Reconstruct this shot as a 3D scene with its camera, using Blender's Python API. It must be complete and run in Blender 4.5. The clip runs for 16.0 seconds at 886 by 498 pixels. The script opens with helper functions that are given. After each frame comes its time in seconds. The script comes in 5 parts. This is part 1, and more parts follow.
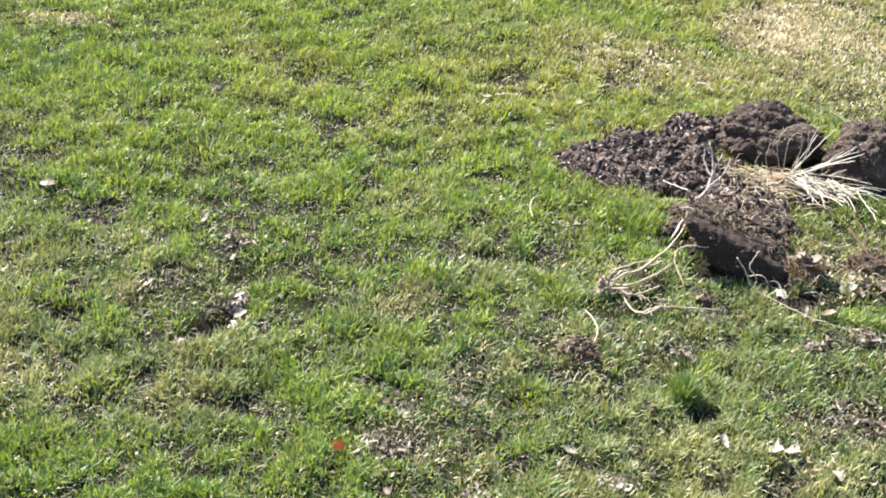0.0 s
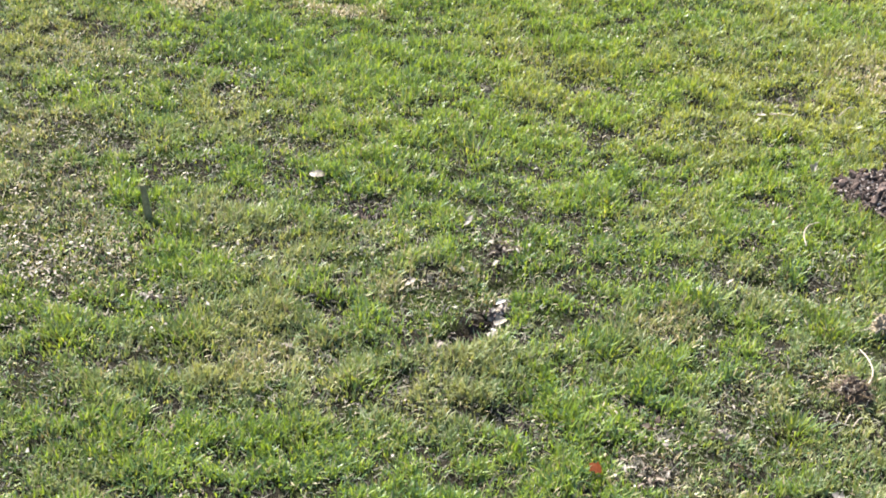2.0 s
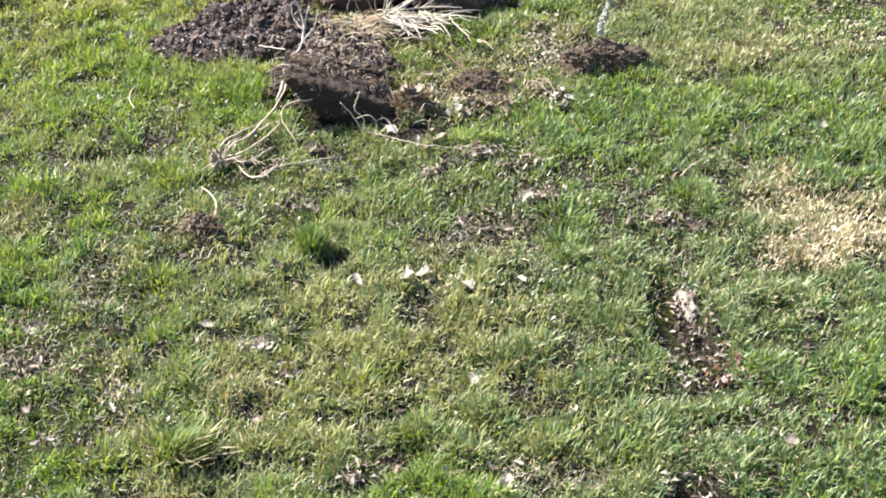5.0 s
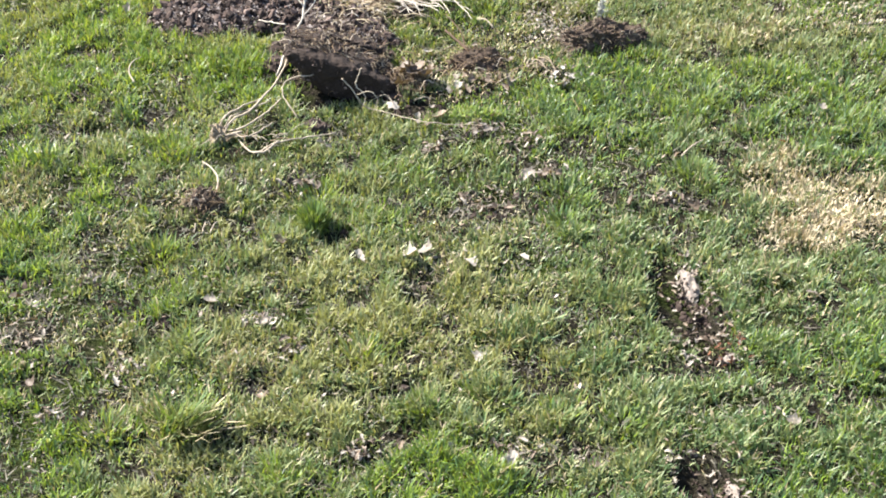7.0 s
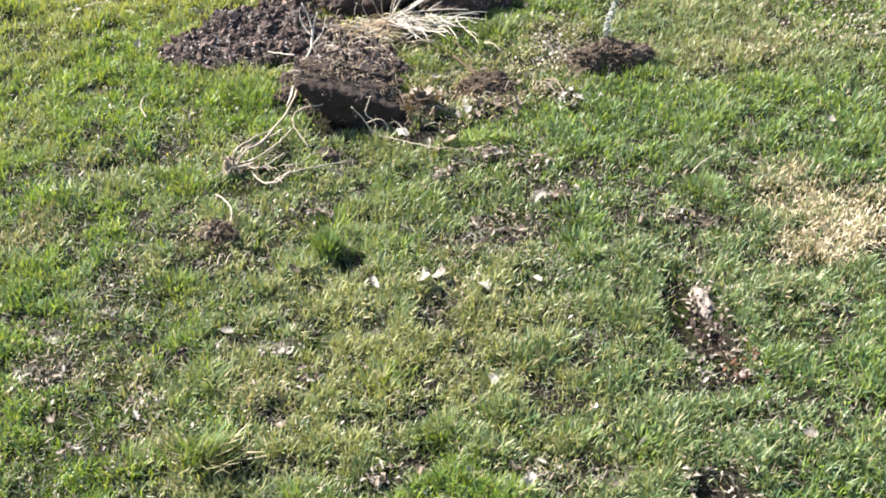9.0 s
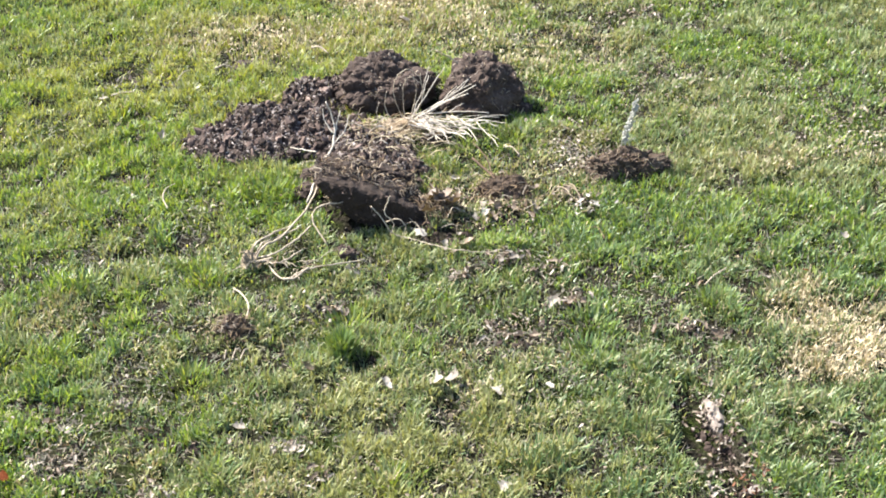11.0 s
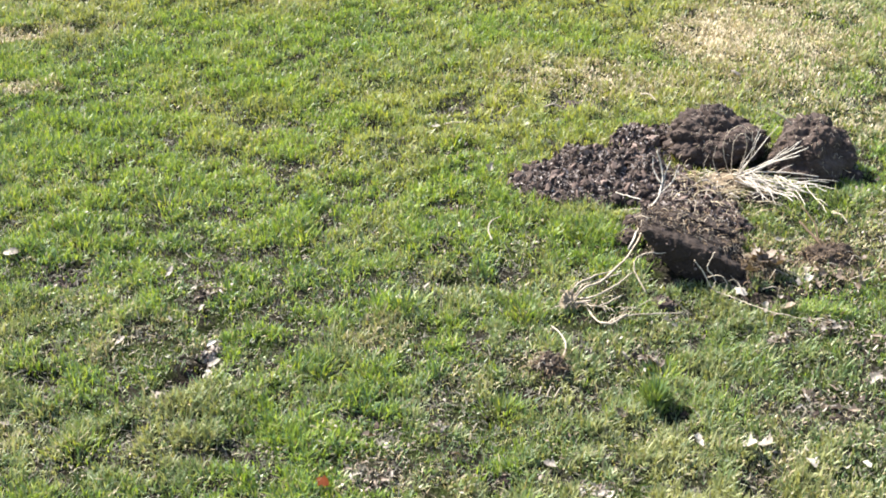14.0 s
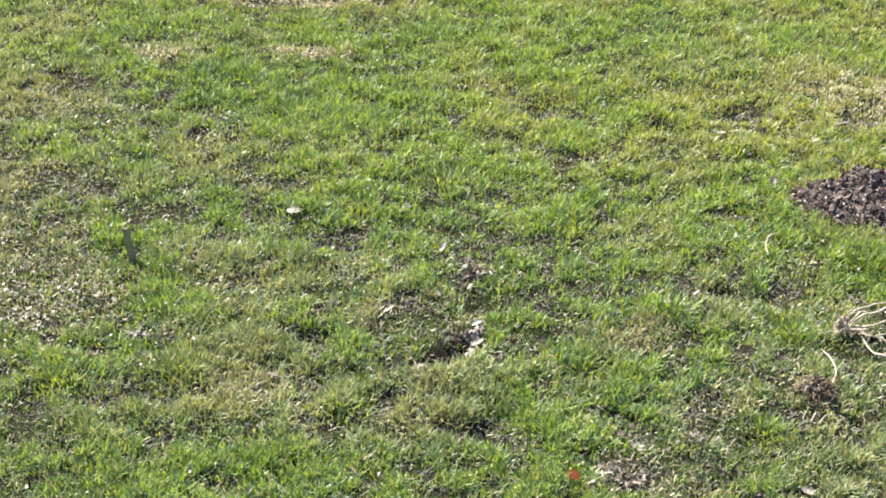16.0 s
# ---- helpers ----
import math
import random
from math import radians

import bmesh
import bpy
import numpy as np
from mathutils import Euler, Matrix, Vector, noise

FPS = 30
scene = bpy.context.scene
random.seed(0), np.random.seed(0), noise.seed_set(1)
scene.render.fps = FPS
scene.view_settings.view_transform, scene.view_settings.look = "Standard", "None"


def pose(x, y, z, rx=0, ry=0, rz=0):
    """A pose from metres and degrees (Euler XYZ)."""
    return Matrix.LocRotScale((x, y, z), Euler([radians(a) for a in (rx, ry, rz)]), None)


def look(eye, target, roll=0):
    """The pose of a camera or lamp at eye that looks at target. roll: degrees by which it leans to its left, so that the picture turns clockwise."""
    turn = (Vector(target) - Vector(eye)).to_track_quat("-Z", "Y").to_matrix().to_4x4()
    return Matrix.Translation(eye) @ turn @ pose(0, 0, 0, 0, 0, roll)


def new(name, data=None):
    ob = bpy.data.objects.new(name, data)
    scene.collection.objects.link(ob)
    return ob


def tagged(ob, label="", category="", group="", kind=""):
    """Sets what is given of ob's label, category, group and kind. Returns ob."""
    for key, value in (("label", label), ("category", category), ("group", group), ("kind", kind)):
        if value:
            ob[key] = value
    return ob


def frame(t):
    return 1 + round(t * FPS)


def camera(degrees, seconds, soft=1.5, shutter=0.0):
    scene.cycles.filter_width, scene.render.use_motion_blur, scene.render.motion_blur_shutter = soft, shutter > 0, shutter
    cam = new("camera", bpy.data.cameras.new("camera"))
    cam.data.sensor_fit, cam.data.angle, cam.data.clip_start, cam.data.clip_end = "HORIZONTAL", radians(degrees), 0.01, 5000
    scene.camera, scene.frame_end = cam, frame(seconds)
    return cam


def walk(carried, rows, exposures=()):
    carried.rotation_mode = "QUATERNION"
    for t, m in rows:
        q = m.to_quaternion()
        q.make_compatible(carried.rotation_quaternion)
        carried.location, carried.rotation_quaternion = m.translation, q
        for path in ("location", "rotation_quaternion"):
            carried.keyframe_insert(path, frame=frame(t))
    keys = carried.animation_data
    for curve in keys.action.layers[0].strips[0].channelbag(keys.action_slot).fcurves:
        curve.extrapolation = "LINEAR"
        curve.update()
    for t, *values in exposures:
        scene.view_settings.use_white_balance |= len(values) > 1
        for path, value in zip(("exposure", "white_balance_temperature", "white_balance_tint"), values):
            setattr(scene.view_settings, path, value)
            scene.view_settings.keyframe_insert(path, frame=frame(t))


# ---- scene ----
cam = camera(34.0, 16.0, soft=1.85)
PATH = [
    (0, (-0.043, 0.406, 1.609), (-0.325, 2.104, 0.589), 3.8),
    (0.5, (-0.092, 0.425, 1.61), (-0.498, 2.094, 0.586), 5.6),
    (1, (-0.143, 0.426, 1.608), (-0.698, 2.063, 0.601), 6.7),
    (1.5, (-0.159, 0.429, 1.605), (-0.793, 2.031, 0.589), 5.1),
    (2, (-0.14, 0.447, 1.598), (-0.718, 2.057, 0.561), 3.0),
    (2.5, (-0.108, 0.465, 1.585), (-0.579, 2.094, 0.524), 1.6),
    (3, (-0.054, 0.476, 1.573), (-0.422, 2.123, 0.5), -1.1),
    (3.5, (0.012, 0.452, 1.581), (-0.175, 2.109, 0.477), -4.1),
    (4, (0.057, 0.419, 1.589), (0.024, 2.074, 0.467), -4.5),
    (4.5, (0.097, 0.398, 1.576), (0.188, 2.049, 0.451), -2.9),
    (5, (0.117, 0.394, 1.538), (0.253, 2.041, 0.411), -1.8),
    (7.5, (0.069, 0.395, 1.543), (0.231, 2.019, 0.388), -0.6),
    (8, (0.071, 0.387, 1.549), (0.222, 2.016, 0.4), -2.0),
    (10.5, (0.101, 0.382, 1.568), (0.239, 2.069, 0.502), -3.3),
    (11, (0.073, 0.381, 1.596), (0.208, 2.091, 0.568), -1.0),
    (11.5, (0.026, 0.386, 1.614), (0.106, 2.12, 0.621), 1.9),
    (12, (-0.003, 0.362, 1.625), (-0.02, 2.105, 0.643), 2.4),
    (12.5, (-0.006, 0.365, 1.625), (-0.089, 2.096, 0.626), 0.1),
    (13, (-0.003, 0.366, 1.626), (-0.13, 2.099, 0.635), -1.4),
    (13.5, (-0.014, 0.366, 1.624), (-0.187, 2.099, 0.642), -0.7),
    (14, (-0.034, 0.36, 1.633), (-0.27, 2.086, 0.651), -0.9),
    (14.5, (-0.045, 0.36, 1.635), (-0.367, 2.072, 0.653), 0.1),
    (15, (-0.057, 0.368, 1.629), (-0.464, 2.057, 0.639), 0.3),
    (15.5, (-0.075, 0.368, 1.628), (-0.565, 2.035, 0.638), 0.4),
    (16, (-0.089, 0.351, 1.631), (-0.654, 1.994, 0.641), 0.5),
]
walk(cam, [(t, look(eye, target, roll)) for t, eye, target, roll in PATH],
     exposures=[(0, 2.46), (5, 2.44), (7.5, 2.34), (8, 2.36), (10.5, 2.45), (16, 2.46)])

# ---------------------------------------------------------------- light
SUN_EL, SUN_AZ = radians(47), radians(-57)      # azimuth from +y towards +x
to_sun = Vector((math.sin(SUN_AZ) * math.cos(SUN_EL), math.cos(SUN_AZ) * math.cos(SUN_EL), math.sin(SUN_EL)))
sun = new("sun", bpy.data.lights.new("sun", "SUN"))
sun.data.energy, sun.data.angle, sun.data.color = 5.0, radians(0.53), (1.0, 0.955, 0.88)
sun.rotation_mode = "QUATERNION"
sun.rotation_quaternion = to_sun.to_track_quat("Z", "Y")
sun.location = (0, 3, 8)

world = bpy.data.worlds.new("sky")
scene.world = world
world.use_nodes = True
wn = world.node_tree
sky = wn.nodes.new("ShaderNodeTexSky")
sky.sky_type, sky.sun_disc = "NISHITA", False
sky.sun_elevation, sky.sun_rotation = SUN_EL, SUN_AZ % (2 * math.pi)
wn.links.new(sky.outputs[0], wn.nodes["Background"].inputs["Color"])
wn.nodes["Background"].inputs["Strength"].default_value = 0.085

# ---------------------------------------------------------------- numbers: smooth noise over the plan
_table = np.random.RandomState(7).rand(256, 256)


def value_noise(x, y, size, seed=0):
    u, v = np.asarray(x, float) / size + 17.3 * seed + 900, np.asarray(y, float) / size + 31.7 * seed + 900
    i, j = np.floor(u).astype(int), np.floor(v).astype(int)
    a, b = u - i, v - j
    a, b = a * a * (3 - 2 * a), b * b * (3 - 2 * b)
    g = lambda p, q: _table[p % 256, q % 256]
    return (g(i, j) * (1 - a) + g(i + 1, j) * a) * (1 - b) + (g(i, j + 1) * (1 - a) + g(i + 1, j + 1) * a) * b


def fbm(x, y, size, seed=0, octaves=3):
    return sum(value_noise(x, y, size / 2**k, seed + k) * 0.5**k for k in range(octaves)) / sum(0.5**k for k in range(octaves))


def ellipse(x, y, cx, cy, rx, ry, turn=0.0, rim=None):
    """Distance from an ellipse's centre in radii, with a wavering rim."""
    c, s = math.cos(radians(turn)), math.sin(radians(turn))
    dx, dy = np.asarray(x) - cx, np.asarray(y) - cy
    return np.hypot((c * dx + s * dy) / rx, (c * dy - s * dx) / ry) + (0.5 * (fbm(x, y, 0.06, 5) - 0.5) if rim is None else rim)


#        x, y, half width, half length, turn, depth
PITS = [(0.692, 2.337, 0.056, 0.148, 6, 0.026), (0.628, 1.895, 0.052, 0.098, 4, 0.026), (-0.868, 2.655, 0.038, 0.082, -34, 0.030)]


# small hollows where the sward is open down to the thatch: x, y, radius
HOLLOWS_NEAR = [
    (-0.47, 2.54, 0.042), (-0.69, 2.44, 0.050), (-0.23, 2.58, 0.026), (0.37, 2.72, 0.053), (0.26, 2.47, 0.026), (0.07, 3.11, 0.022), (-0.22, 2.40, 0.027), (-0.05, 2.21, 0.026), (0.20, 2.18, 0.024),
    # (0.32, 2.12) and (-0.09, 2.09) are added for the dark shade beside tufts
    (0.10, 2.24, 0.020), (0.17, 2.07, 0.032), (0.32, 2.12, 0.030), (0.46, 2.00, 0.024), (0.23, 2.41, 0.028), (0.79, 2.67, 0.028), (0.94, 2.88, 0.024), (1.17, 2.82, 0.030), (0.09, 2.64, 0.028), (-0.09, 2.09, 0.040),
]
HOLLOWS_LEFT = [
    (-0.86, 2.84, 0.026), (-0.64, 2.57, 0.028), (-0.94, 2.46, 0.030), (-1.15, 2.63, 0.031), (-1.17, 2.50, 0.033), (-1.45, 2.14, 0.038), (-1.25, 3.02, 0.054), (-1.47, 3.05, 0.046),
    (-1.15, 3.12, 0.030), (-1.10, 3.24, 0.025), (-0.93, 3.14, 0.021), (-1.89, 3.05, 0.036), (-0.38, 3.07, 0.025), (-0.71, 3.31, 0.032), (-0.43, 3.46, 0.026),
]
HOLLOWS_FAR = [
    (-0.97, 3.89, 0.058), (-0.46, 4.03, 0.054), (-0.16, 4.11, 0.080), (-0.70, 3.87, 0.036), (-0.425, 3.77, 0.032), (0.86, 4.25, 0.062), (1.09, 4.20, 0.058), (0.96, 3.90, 0.066),
    (0.63, 3.52, 0.034), (-1.23, 3.74, 0.036), (0.80, 4.02, 0.060), (-2.10, 4.38, 0.050), (-1.90, 4.46, 0.050), (-1.73, 4.52, 0.050), (-2.0, 4.42, 0.045), (0.70, 3.42, 0.05),
]
# places where dead leaves have gathered: x, y, radius
LITTER = [
    (0.515, 2.80, 0.040), (0.04, 2.805, 0.032), (0.315, 2.905, 0.024), (-0.04, 2.375, 0.032), (0.405, 2.97, 0.036), (0.495, 2.915, 0.032), (0.61, 3.18, 0.032), (0.74, 2.66, 0.026), (0.95, 4.28, 0.066), (-0.35, 2.53, 0.020),
    (0.01, 2.30, 0.024), (-0.37, 2.17, 0.024), (0.11, 2.04, 0.020), (0.34, 2.01, 0.024), (0.38, 2.715, 0.046), (-0.44, 2.38, 0.040), (-0.27, 2.27, 0.038), (-0.91, 2.96, 0.034), (-1.48, 2.50, 0.024),
]
LITTER_WIDE = [(-1.42, 2.69, 0.070), (-1.87, 2.65, 0.120), (-1.69, 2.56, 0.110), (-1.73, 2.95, 0.070), (-2.08, 3.05, 0.060), (-1.76, 3.40, 0.060), (-0.43, 2.42, 0.11), (0.36, 3.17, 0.09), (0.52, 3.25, 0.10), (1.36, 3.46, 0.16), (0.97, 3.85, 0.09)]
# dark lush clumps, and pale worn places, of the sward
DEEPER = [(0.57, 3.02, 0.040), (-0.48, 2.96, 0.032), (-0.36, 2.70, 0.044), (-0.31, 3.15, 0.048), (-0.62, 2.72, 0.034), (0.40, 2.31, 0.046), (0.50, 2.20, 0.034), (-0.48, 2.60, 0.042), (-1.34, 3.11, 0.055), (-1.89, 3.22, 0.065), (-1.22, 2.02, 0.035),
          (-0.77, 3.41, 0.030), (-1.95, 3.81, 0.07), (-1.49, 4.30, 0.08)]
PALER = [(0.42, 2.63, 0.060), (0.28, 2.51, 0.048), (-0.20, 2.77, 0.040), (1.11, 4.49, 0.060), (0.30, 2.64, 0.055), (0.38, 2.00, 0.042), (-0.43, 2.40, 0.060), (-0.31, 2.37, 0.055), (-0.24, 2.17, 0.060), (-0.07, 2.27, 0.056), (-0.94, 2.79, 0.090),
         (-1.06, 2.73, 0.060), (-1.20, 2.40, 0.060), (-2.27, 3.48, 0.11), (-2.15, 3.89, 0.10), (-0.32, 2.68, 0.050), (-0.50, 2.85, 0.065), (-1.75, 2.60, 0.16), (-1.95, 2.76, 0.15), (-2.10, 3.00, 0.12), (0.55, 3.30, 0.12), (0.60, 3.46, 0.10), (0.36, 3.30, 0.08), (0.56, 4.02, 0.12), (0.72, 4.12, 0.11)]


def rounds(*lists, much=1.0):
    """Round spots as ellipses, a little wider than deep."""
    return [(x, y, r * 1.15, r * 1.0, 0, much) for spots in lists for x, y, r in spots]


def ground_z(x, y):
    z = 0.010 * (fbm(x, y, 0.7, 1) - 0.5) + 0.016 * (fbm(x, y, 0.16, 2, 2) - 0.5) + 0.014 * (value_noise(x, y, 0.050, 28) - 0.5)
    rim = 0.5 * (fbm(x, y, 0.06, 5) - 0.5)
    for cx, cy, r in HOLLOWS_NEAR + HOLLOWS_LEFT + HOLLOWS_FAR:
        z = z - 0.014 * np.clip(1.6 - np.hypot((x - cx) / 1.15, y - cy) / r - rim, 0, 1)
    for cx, cy, rx, ry, turn, deep in PITS:
        e = ellipse(x, y, cx, cy, rx, ry, turn, rim)
        z = z - deep * np.clip((1.25 - e) / 0.5, 0, 1)
    return z


def gz(x, y):
    return float(ground_z(np.array([x]), np.array([y]))[0])


# ---------------------------------------------------------------- materials
class Nodes:
    def __init__(self, name):
        self.mat = bpy.data.materials.new(name)
        self.mat.use_nodes = True
        self.tree = self.mat.node_tree
        self.bsdf = self.tree.nodes["Principled BSDF"]
        self.out = self.tree.nodes["Material Output"]

    def add(self, kind, **values):
        node = self.tree.nodes.new(kind)
        for key, value in values.items():
            node.inputs[key.replace("_", " ")].default_value = value
        return node

    def link(self, a, b):
        self.tree.links.new(a, b)

    def place(self):
        return self.add("ShaderNodeTexCoord").outputs["Object"]

    def noise(self, scale, detail=4.0, rough=0.6):
        n = self.add("ShaderNodeTexNoise", Scale=scale, Detail=detail, Roughness=rough)
        self.link(self.place(), n.inputs["Vector"])
        return n.outputs["Fac"]

    def ramp(self, fac, *stops):
        r = self.tree.nodes.new("ShaderNodeValToRGB")
        els = r.color_ramp.elements
        while len(els) < len(stops):
            els.new(0.5)
        for el, (at, rgb) in zip(els, stops):
            el.position, el.color = at, (*rgb, 1)
        self.link(fac, r.inputs["Fac"])
        return r.outputs["Color"]

    def mix(self, fac, a, b, blend="MIX"):
        m = self.tree.nodes.new("ShaderNodeMix")
        m.data_type, m.blend_type = "RGBA", blend
        for value, socket in ((fac, m.inputs[0]), (a, m.inputs[6]), (b, m.inputs[7])):
            if isinstance(value, (int, float)):
                socket.default_value = value
            elif isinstance(value, tuple):
                socket.default_value = (*value, 1)
            else:
                self.link(value, socket)
        return m.outputs[2]

    def bump(self, height, strength, distance):
        b = self.add("ShaderNodeBump", Strength=strength, Distance=distance)
        self.link(height, b.inputs["Height"])
        self.link(b.outputs["Normal"], self.bsdf.inputs["Normal"])


def rough_matter(name, dark, mid, light, coarse, fine, roughness=0.95, bump=0.004, strength=0.8, island=False):
    """Soil, bark, dead matter: two scales of colour and relief."""
    n = Nodes(name)
    big, small = n.noise(coarse, 5), n.noise(fine, 3, 0.7)
    base = n.ramp(big, (0.3, dark), (0.55, mid), (0.75, light))
    tint = n.mix(0.55, base, n.ramp(small, (0.32, dark), (0.6, mid), (0.8, light)))
    if island:
        rnd = n.add("ShaderNodeNewGeometry").outputs["Random Per Island"]
        tint = n.mix(1.0, tint, n.ramp(rnd, (0.0, (0.45, 0.43, 0.42)), (0.62, (1.1, 1.03, 0.98)), (0.80, (1.6, 1.52, 1.46)), (0.95, (2.5, 2.4, 2.3))), "MULTIPLY")
    n.link(tint, n.bsdf.inputs["Base Color"])
    n.bsdf.inputs["Roughness"].default_value = roughness
    n.bsdf.inputs["Specular IOR Level"].default_value = 0.2
    n.bump(small, strength, bump)
    return n.mat


def blade_matter(name, deep, mid, pale, passing, gloss=0.46, single=False, shine=0.45):
    """Grass or leaf: each blade its own tint, light comes through it."""
    n = Nodes(name)
    rnd = n.add("ShaderNodeObjectInfo").outputs["Random"] if single else n.add("ShaderNodeNewGeometry").outputs["Random Per Island"]
    tint = n.ramp(rnd, (0.0, deep), (0.5, mid), (1.0, pale))
    tint = n.mix(0.25, tint, n.ramp(n.noise(6, 4), (0.35, deep), (0.65, pale)))
    n.link(tint, n.bsdf.inputs["Base Color"])
    n.bsdf.inputs["Roughness"].default_value = gloss
    n.bsdf.inputs["Specular IOR Level"].default_value = shine
    trans = n.add("ShaderNodeBsdfTranslucent")
    n.link(n.mix(1.0, tint, (1.25, 1.15, 0.6), "MULTIPLY"), trans.inputs["Color"])
    both = n.add("ShaderNodeMixShader", Fac=passing)
    n.link(n.bsdf.outputs[0], both.inputs[1])
    n.link(trans.outputs[0], both.inputs[2])
    n.link(both.outputs[0], n.out.inputs["Surface"])
    return n.mat


GREEN = blade_matter("grass_green", (0.062, 0.100, 0.027), (0.118, 0.161, 0.056), (0.218, 0.250, 0.132), 0.34)
LUSH = blade_matter("grass_lush", (0.078, 0.138, 0.016), (0.140, 0.210, 0.024), (0.222, 0.280, 0.050), 0.40)
OLIVE = blade_matter("grass_olive", (0.095, 0.113, 0.034), (0.172, 0.186, 0.066), (0.30, 0.30, 0.145), 0.34)
STRAW = blade_matter("grass_straw", (0.143, 0.113, 0.058), (0.247, 0.199, 0.112), (0.377, 0.316, 0.204), 0.2, 0.6)
STUBBLE = blade_matter("bleached_stubble", (0.241, 0.185, 0.115), (0.398, 0.329, 0.218), (0.574, 0.500, 0.361), 0.2, 0.6)
FRESH = blade_matter("grass_fresh", (0.115, 0.145, 0.019), (0.205, 0.236, 0.032), (0.305, 0.322, 0.070), 0.40, 0.5)
DEEP = blade_matter("grass_deep", (0.034, 0.074, 0.025), (0.058, 0.113, 0.038), (0.105, 0.158, 0.068), 0.3)
THATCH = blade_matter("thatch", (0.020, 0.018, 0.013), (0.056, 0.050, 0.034), (0.15, 0.135, 0.10), 0.15, 0.8)
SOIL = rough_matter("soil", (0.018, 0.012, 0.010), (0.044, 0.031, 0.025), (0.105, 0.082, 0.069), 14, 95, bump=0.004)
# darker copy of SOIL: shade of the sod's steep face put into its colour
SHADED_SOIL = rough_matter("shaded_soil", (0.012, 0.008, 0.006), (0.026, 0.018, 0.014), (0.062, 0.046, 0.037), 18, 110, bump=0.004)
CRUMB = rough_matter("crumbled_soil", (0.018, 0.013, 0.011), (0.053, 0.039, 0.034), (0.15, 0.122, 0.108), 30, 160, bump=0.003, island=True)
SOD = rough_matter("brown_sod", (0.030, 0.021, 0.015), (0.064, 0.046, 0.033), (0.14, 0.108, 0.078), 22, 140, bump=0.004)
ROOT = rough_matter("pale_root", (0.152, 0.120, 0.087), (0.283, 0.236, 0.181), (0.450, 0.399, 0.319), 40, 260, 0.7, 0.0006, 0.5)
BLEACHED_STEM = rough_matter("bleached_stem", (0.208, 0.179, 0.141), (0.360, 0.320, 0.269), (0.528, 0.488, 0.424), 40, 260, 0.7, 0.0006, 0.5)
PALESOIL = rough_matter("pale_dry_soil", (0.112, 0.090, 0.075), (0.200, 0.170, 0.147), (0.320, 0.285, 0.253), 45, 260, 0.95, 0.003)
KNOT = rough_matter("fibrous_knot", (0.112, 0.084, 0.053), (0.224, 0.179, 0.123), (0.364, 0.308, 0.231), 60, 300, 0.9, 0.003, 0.8)
CROWN = rough_matter("straw_crown", (0.090, 0.066, 0.042), (0.195, 0.150, 0.102), (0.345, 0.285, 0.203), 50, 260, 0.9, 0.004, 0.8)
TWIG = rough_matter("brown_twig", (0.07, 0.045, 0.025), (0.16, 0.11, 0.065), (0.30, 0.22, 0.14), 40, 240, 0.8, 0.0006, 0.5)
DARKTWIG = rough_matter("dark_brown_twig", (0.03, 0.018, 0.011), (0.07, 0.045, 0.028), (0.14, 0.10, 0.065), 40, 240, 0.8, 0.0006, 0.5)
DEADLEAF = blade_matter("dead_leaf_pale", (0.101, 0.081, 0.063), (0.182, 0.155, 0.126), (0.277, 0.246, 0.207), 0.2, 0.6, True)
BROWNLEAF = blade_matter("dead_leaf_brown", (0.045, 0.030, 0.019), (0.090, 0.061, 0.040), (0.16, 0.118, 0.083), 0.2, 0.6, True)
WHITELEAF = blade_matter("dead_leaf_bleached", (0.189, 0.169, 0.146), (0.270, 0.246, 0.216), (0.365, 0.340, 0.308), 0.2, 0.6, True)
RUSTLEAF = blade_matter("dead_leaf_rust", (0.065, 0.015, 0.004), (0.105, 0.024, 0.005), (0.150, 0.040, 0.008), 0.25, 0.8, True, 0.08)
RUSSETLEAF = blade_matter("dead_leaf_russet", (0.045, 0.020, 0.011), (0.085, 0.036, 0.020), (0.135, 0.062, 0.036), 0.2, 0.8, True, 0.15)
FLAKE = blade_matter("soil_flakes", (0.014, 0.010, 0.009), (0.070, 0.053, 0.047), (0.36, 0.31, 0.285), 0.1, 0.85)
CHIP = blade_matter("leaf_crumbs_pale", (0.112, 0.090, 0.067), (0.189, 0.158, 0.126), (0.287, 0.252, 0.213), 0.15, 0.6)
CHIPDARK = blade_matter("leaf_crumbs_brown", (0.048, 0.034, 0.022), (0.102, 0.072, 0.046), (0.180, 0.132, 0.090), 0.15, 0.6)
SPRIG = blade_matter("silver_sprig", (0.168, 0.164, 0.137), (0.252, 0.248, 0.213), (0.364, 0.360, 0.319), 0.2, 0.7)
YELLOW = rough_matter("yellow_painted_wire", (0.10, 0.055, 0.006), (0.17, 0.100, 0.010), (0.23, 0.145, 0.018), 60, 300, 0.6, 0.0004, 0.3)
PEG = rough_matter("weathered_wood_peg", (0.07, 0.065, 0.03), (0.14, 0.13, 0.065), (0.22, 0.20, 0.11), 40, 220, 0.85, 0.001, 0.6)

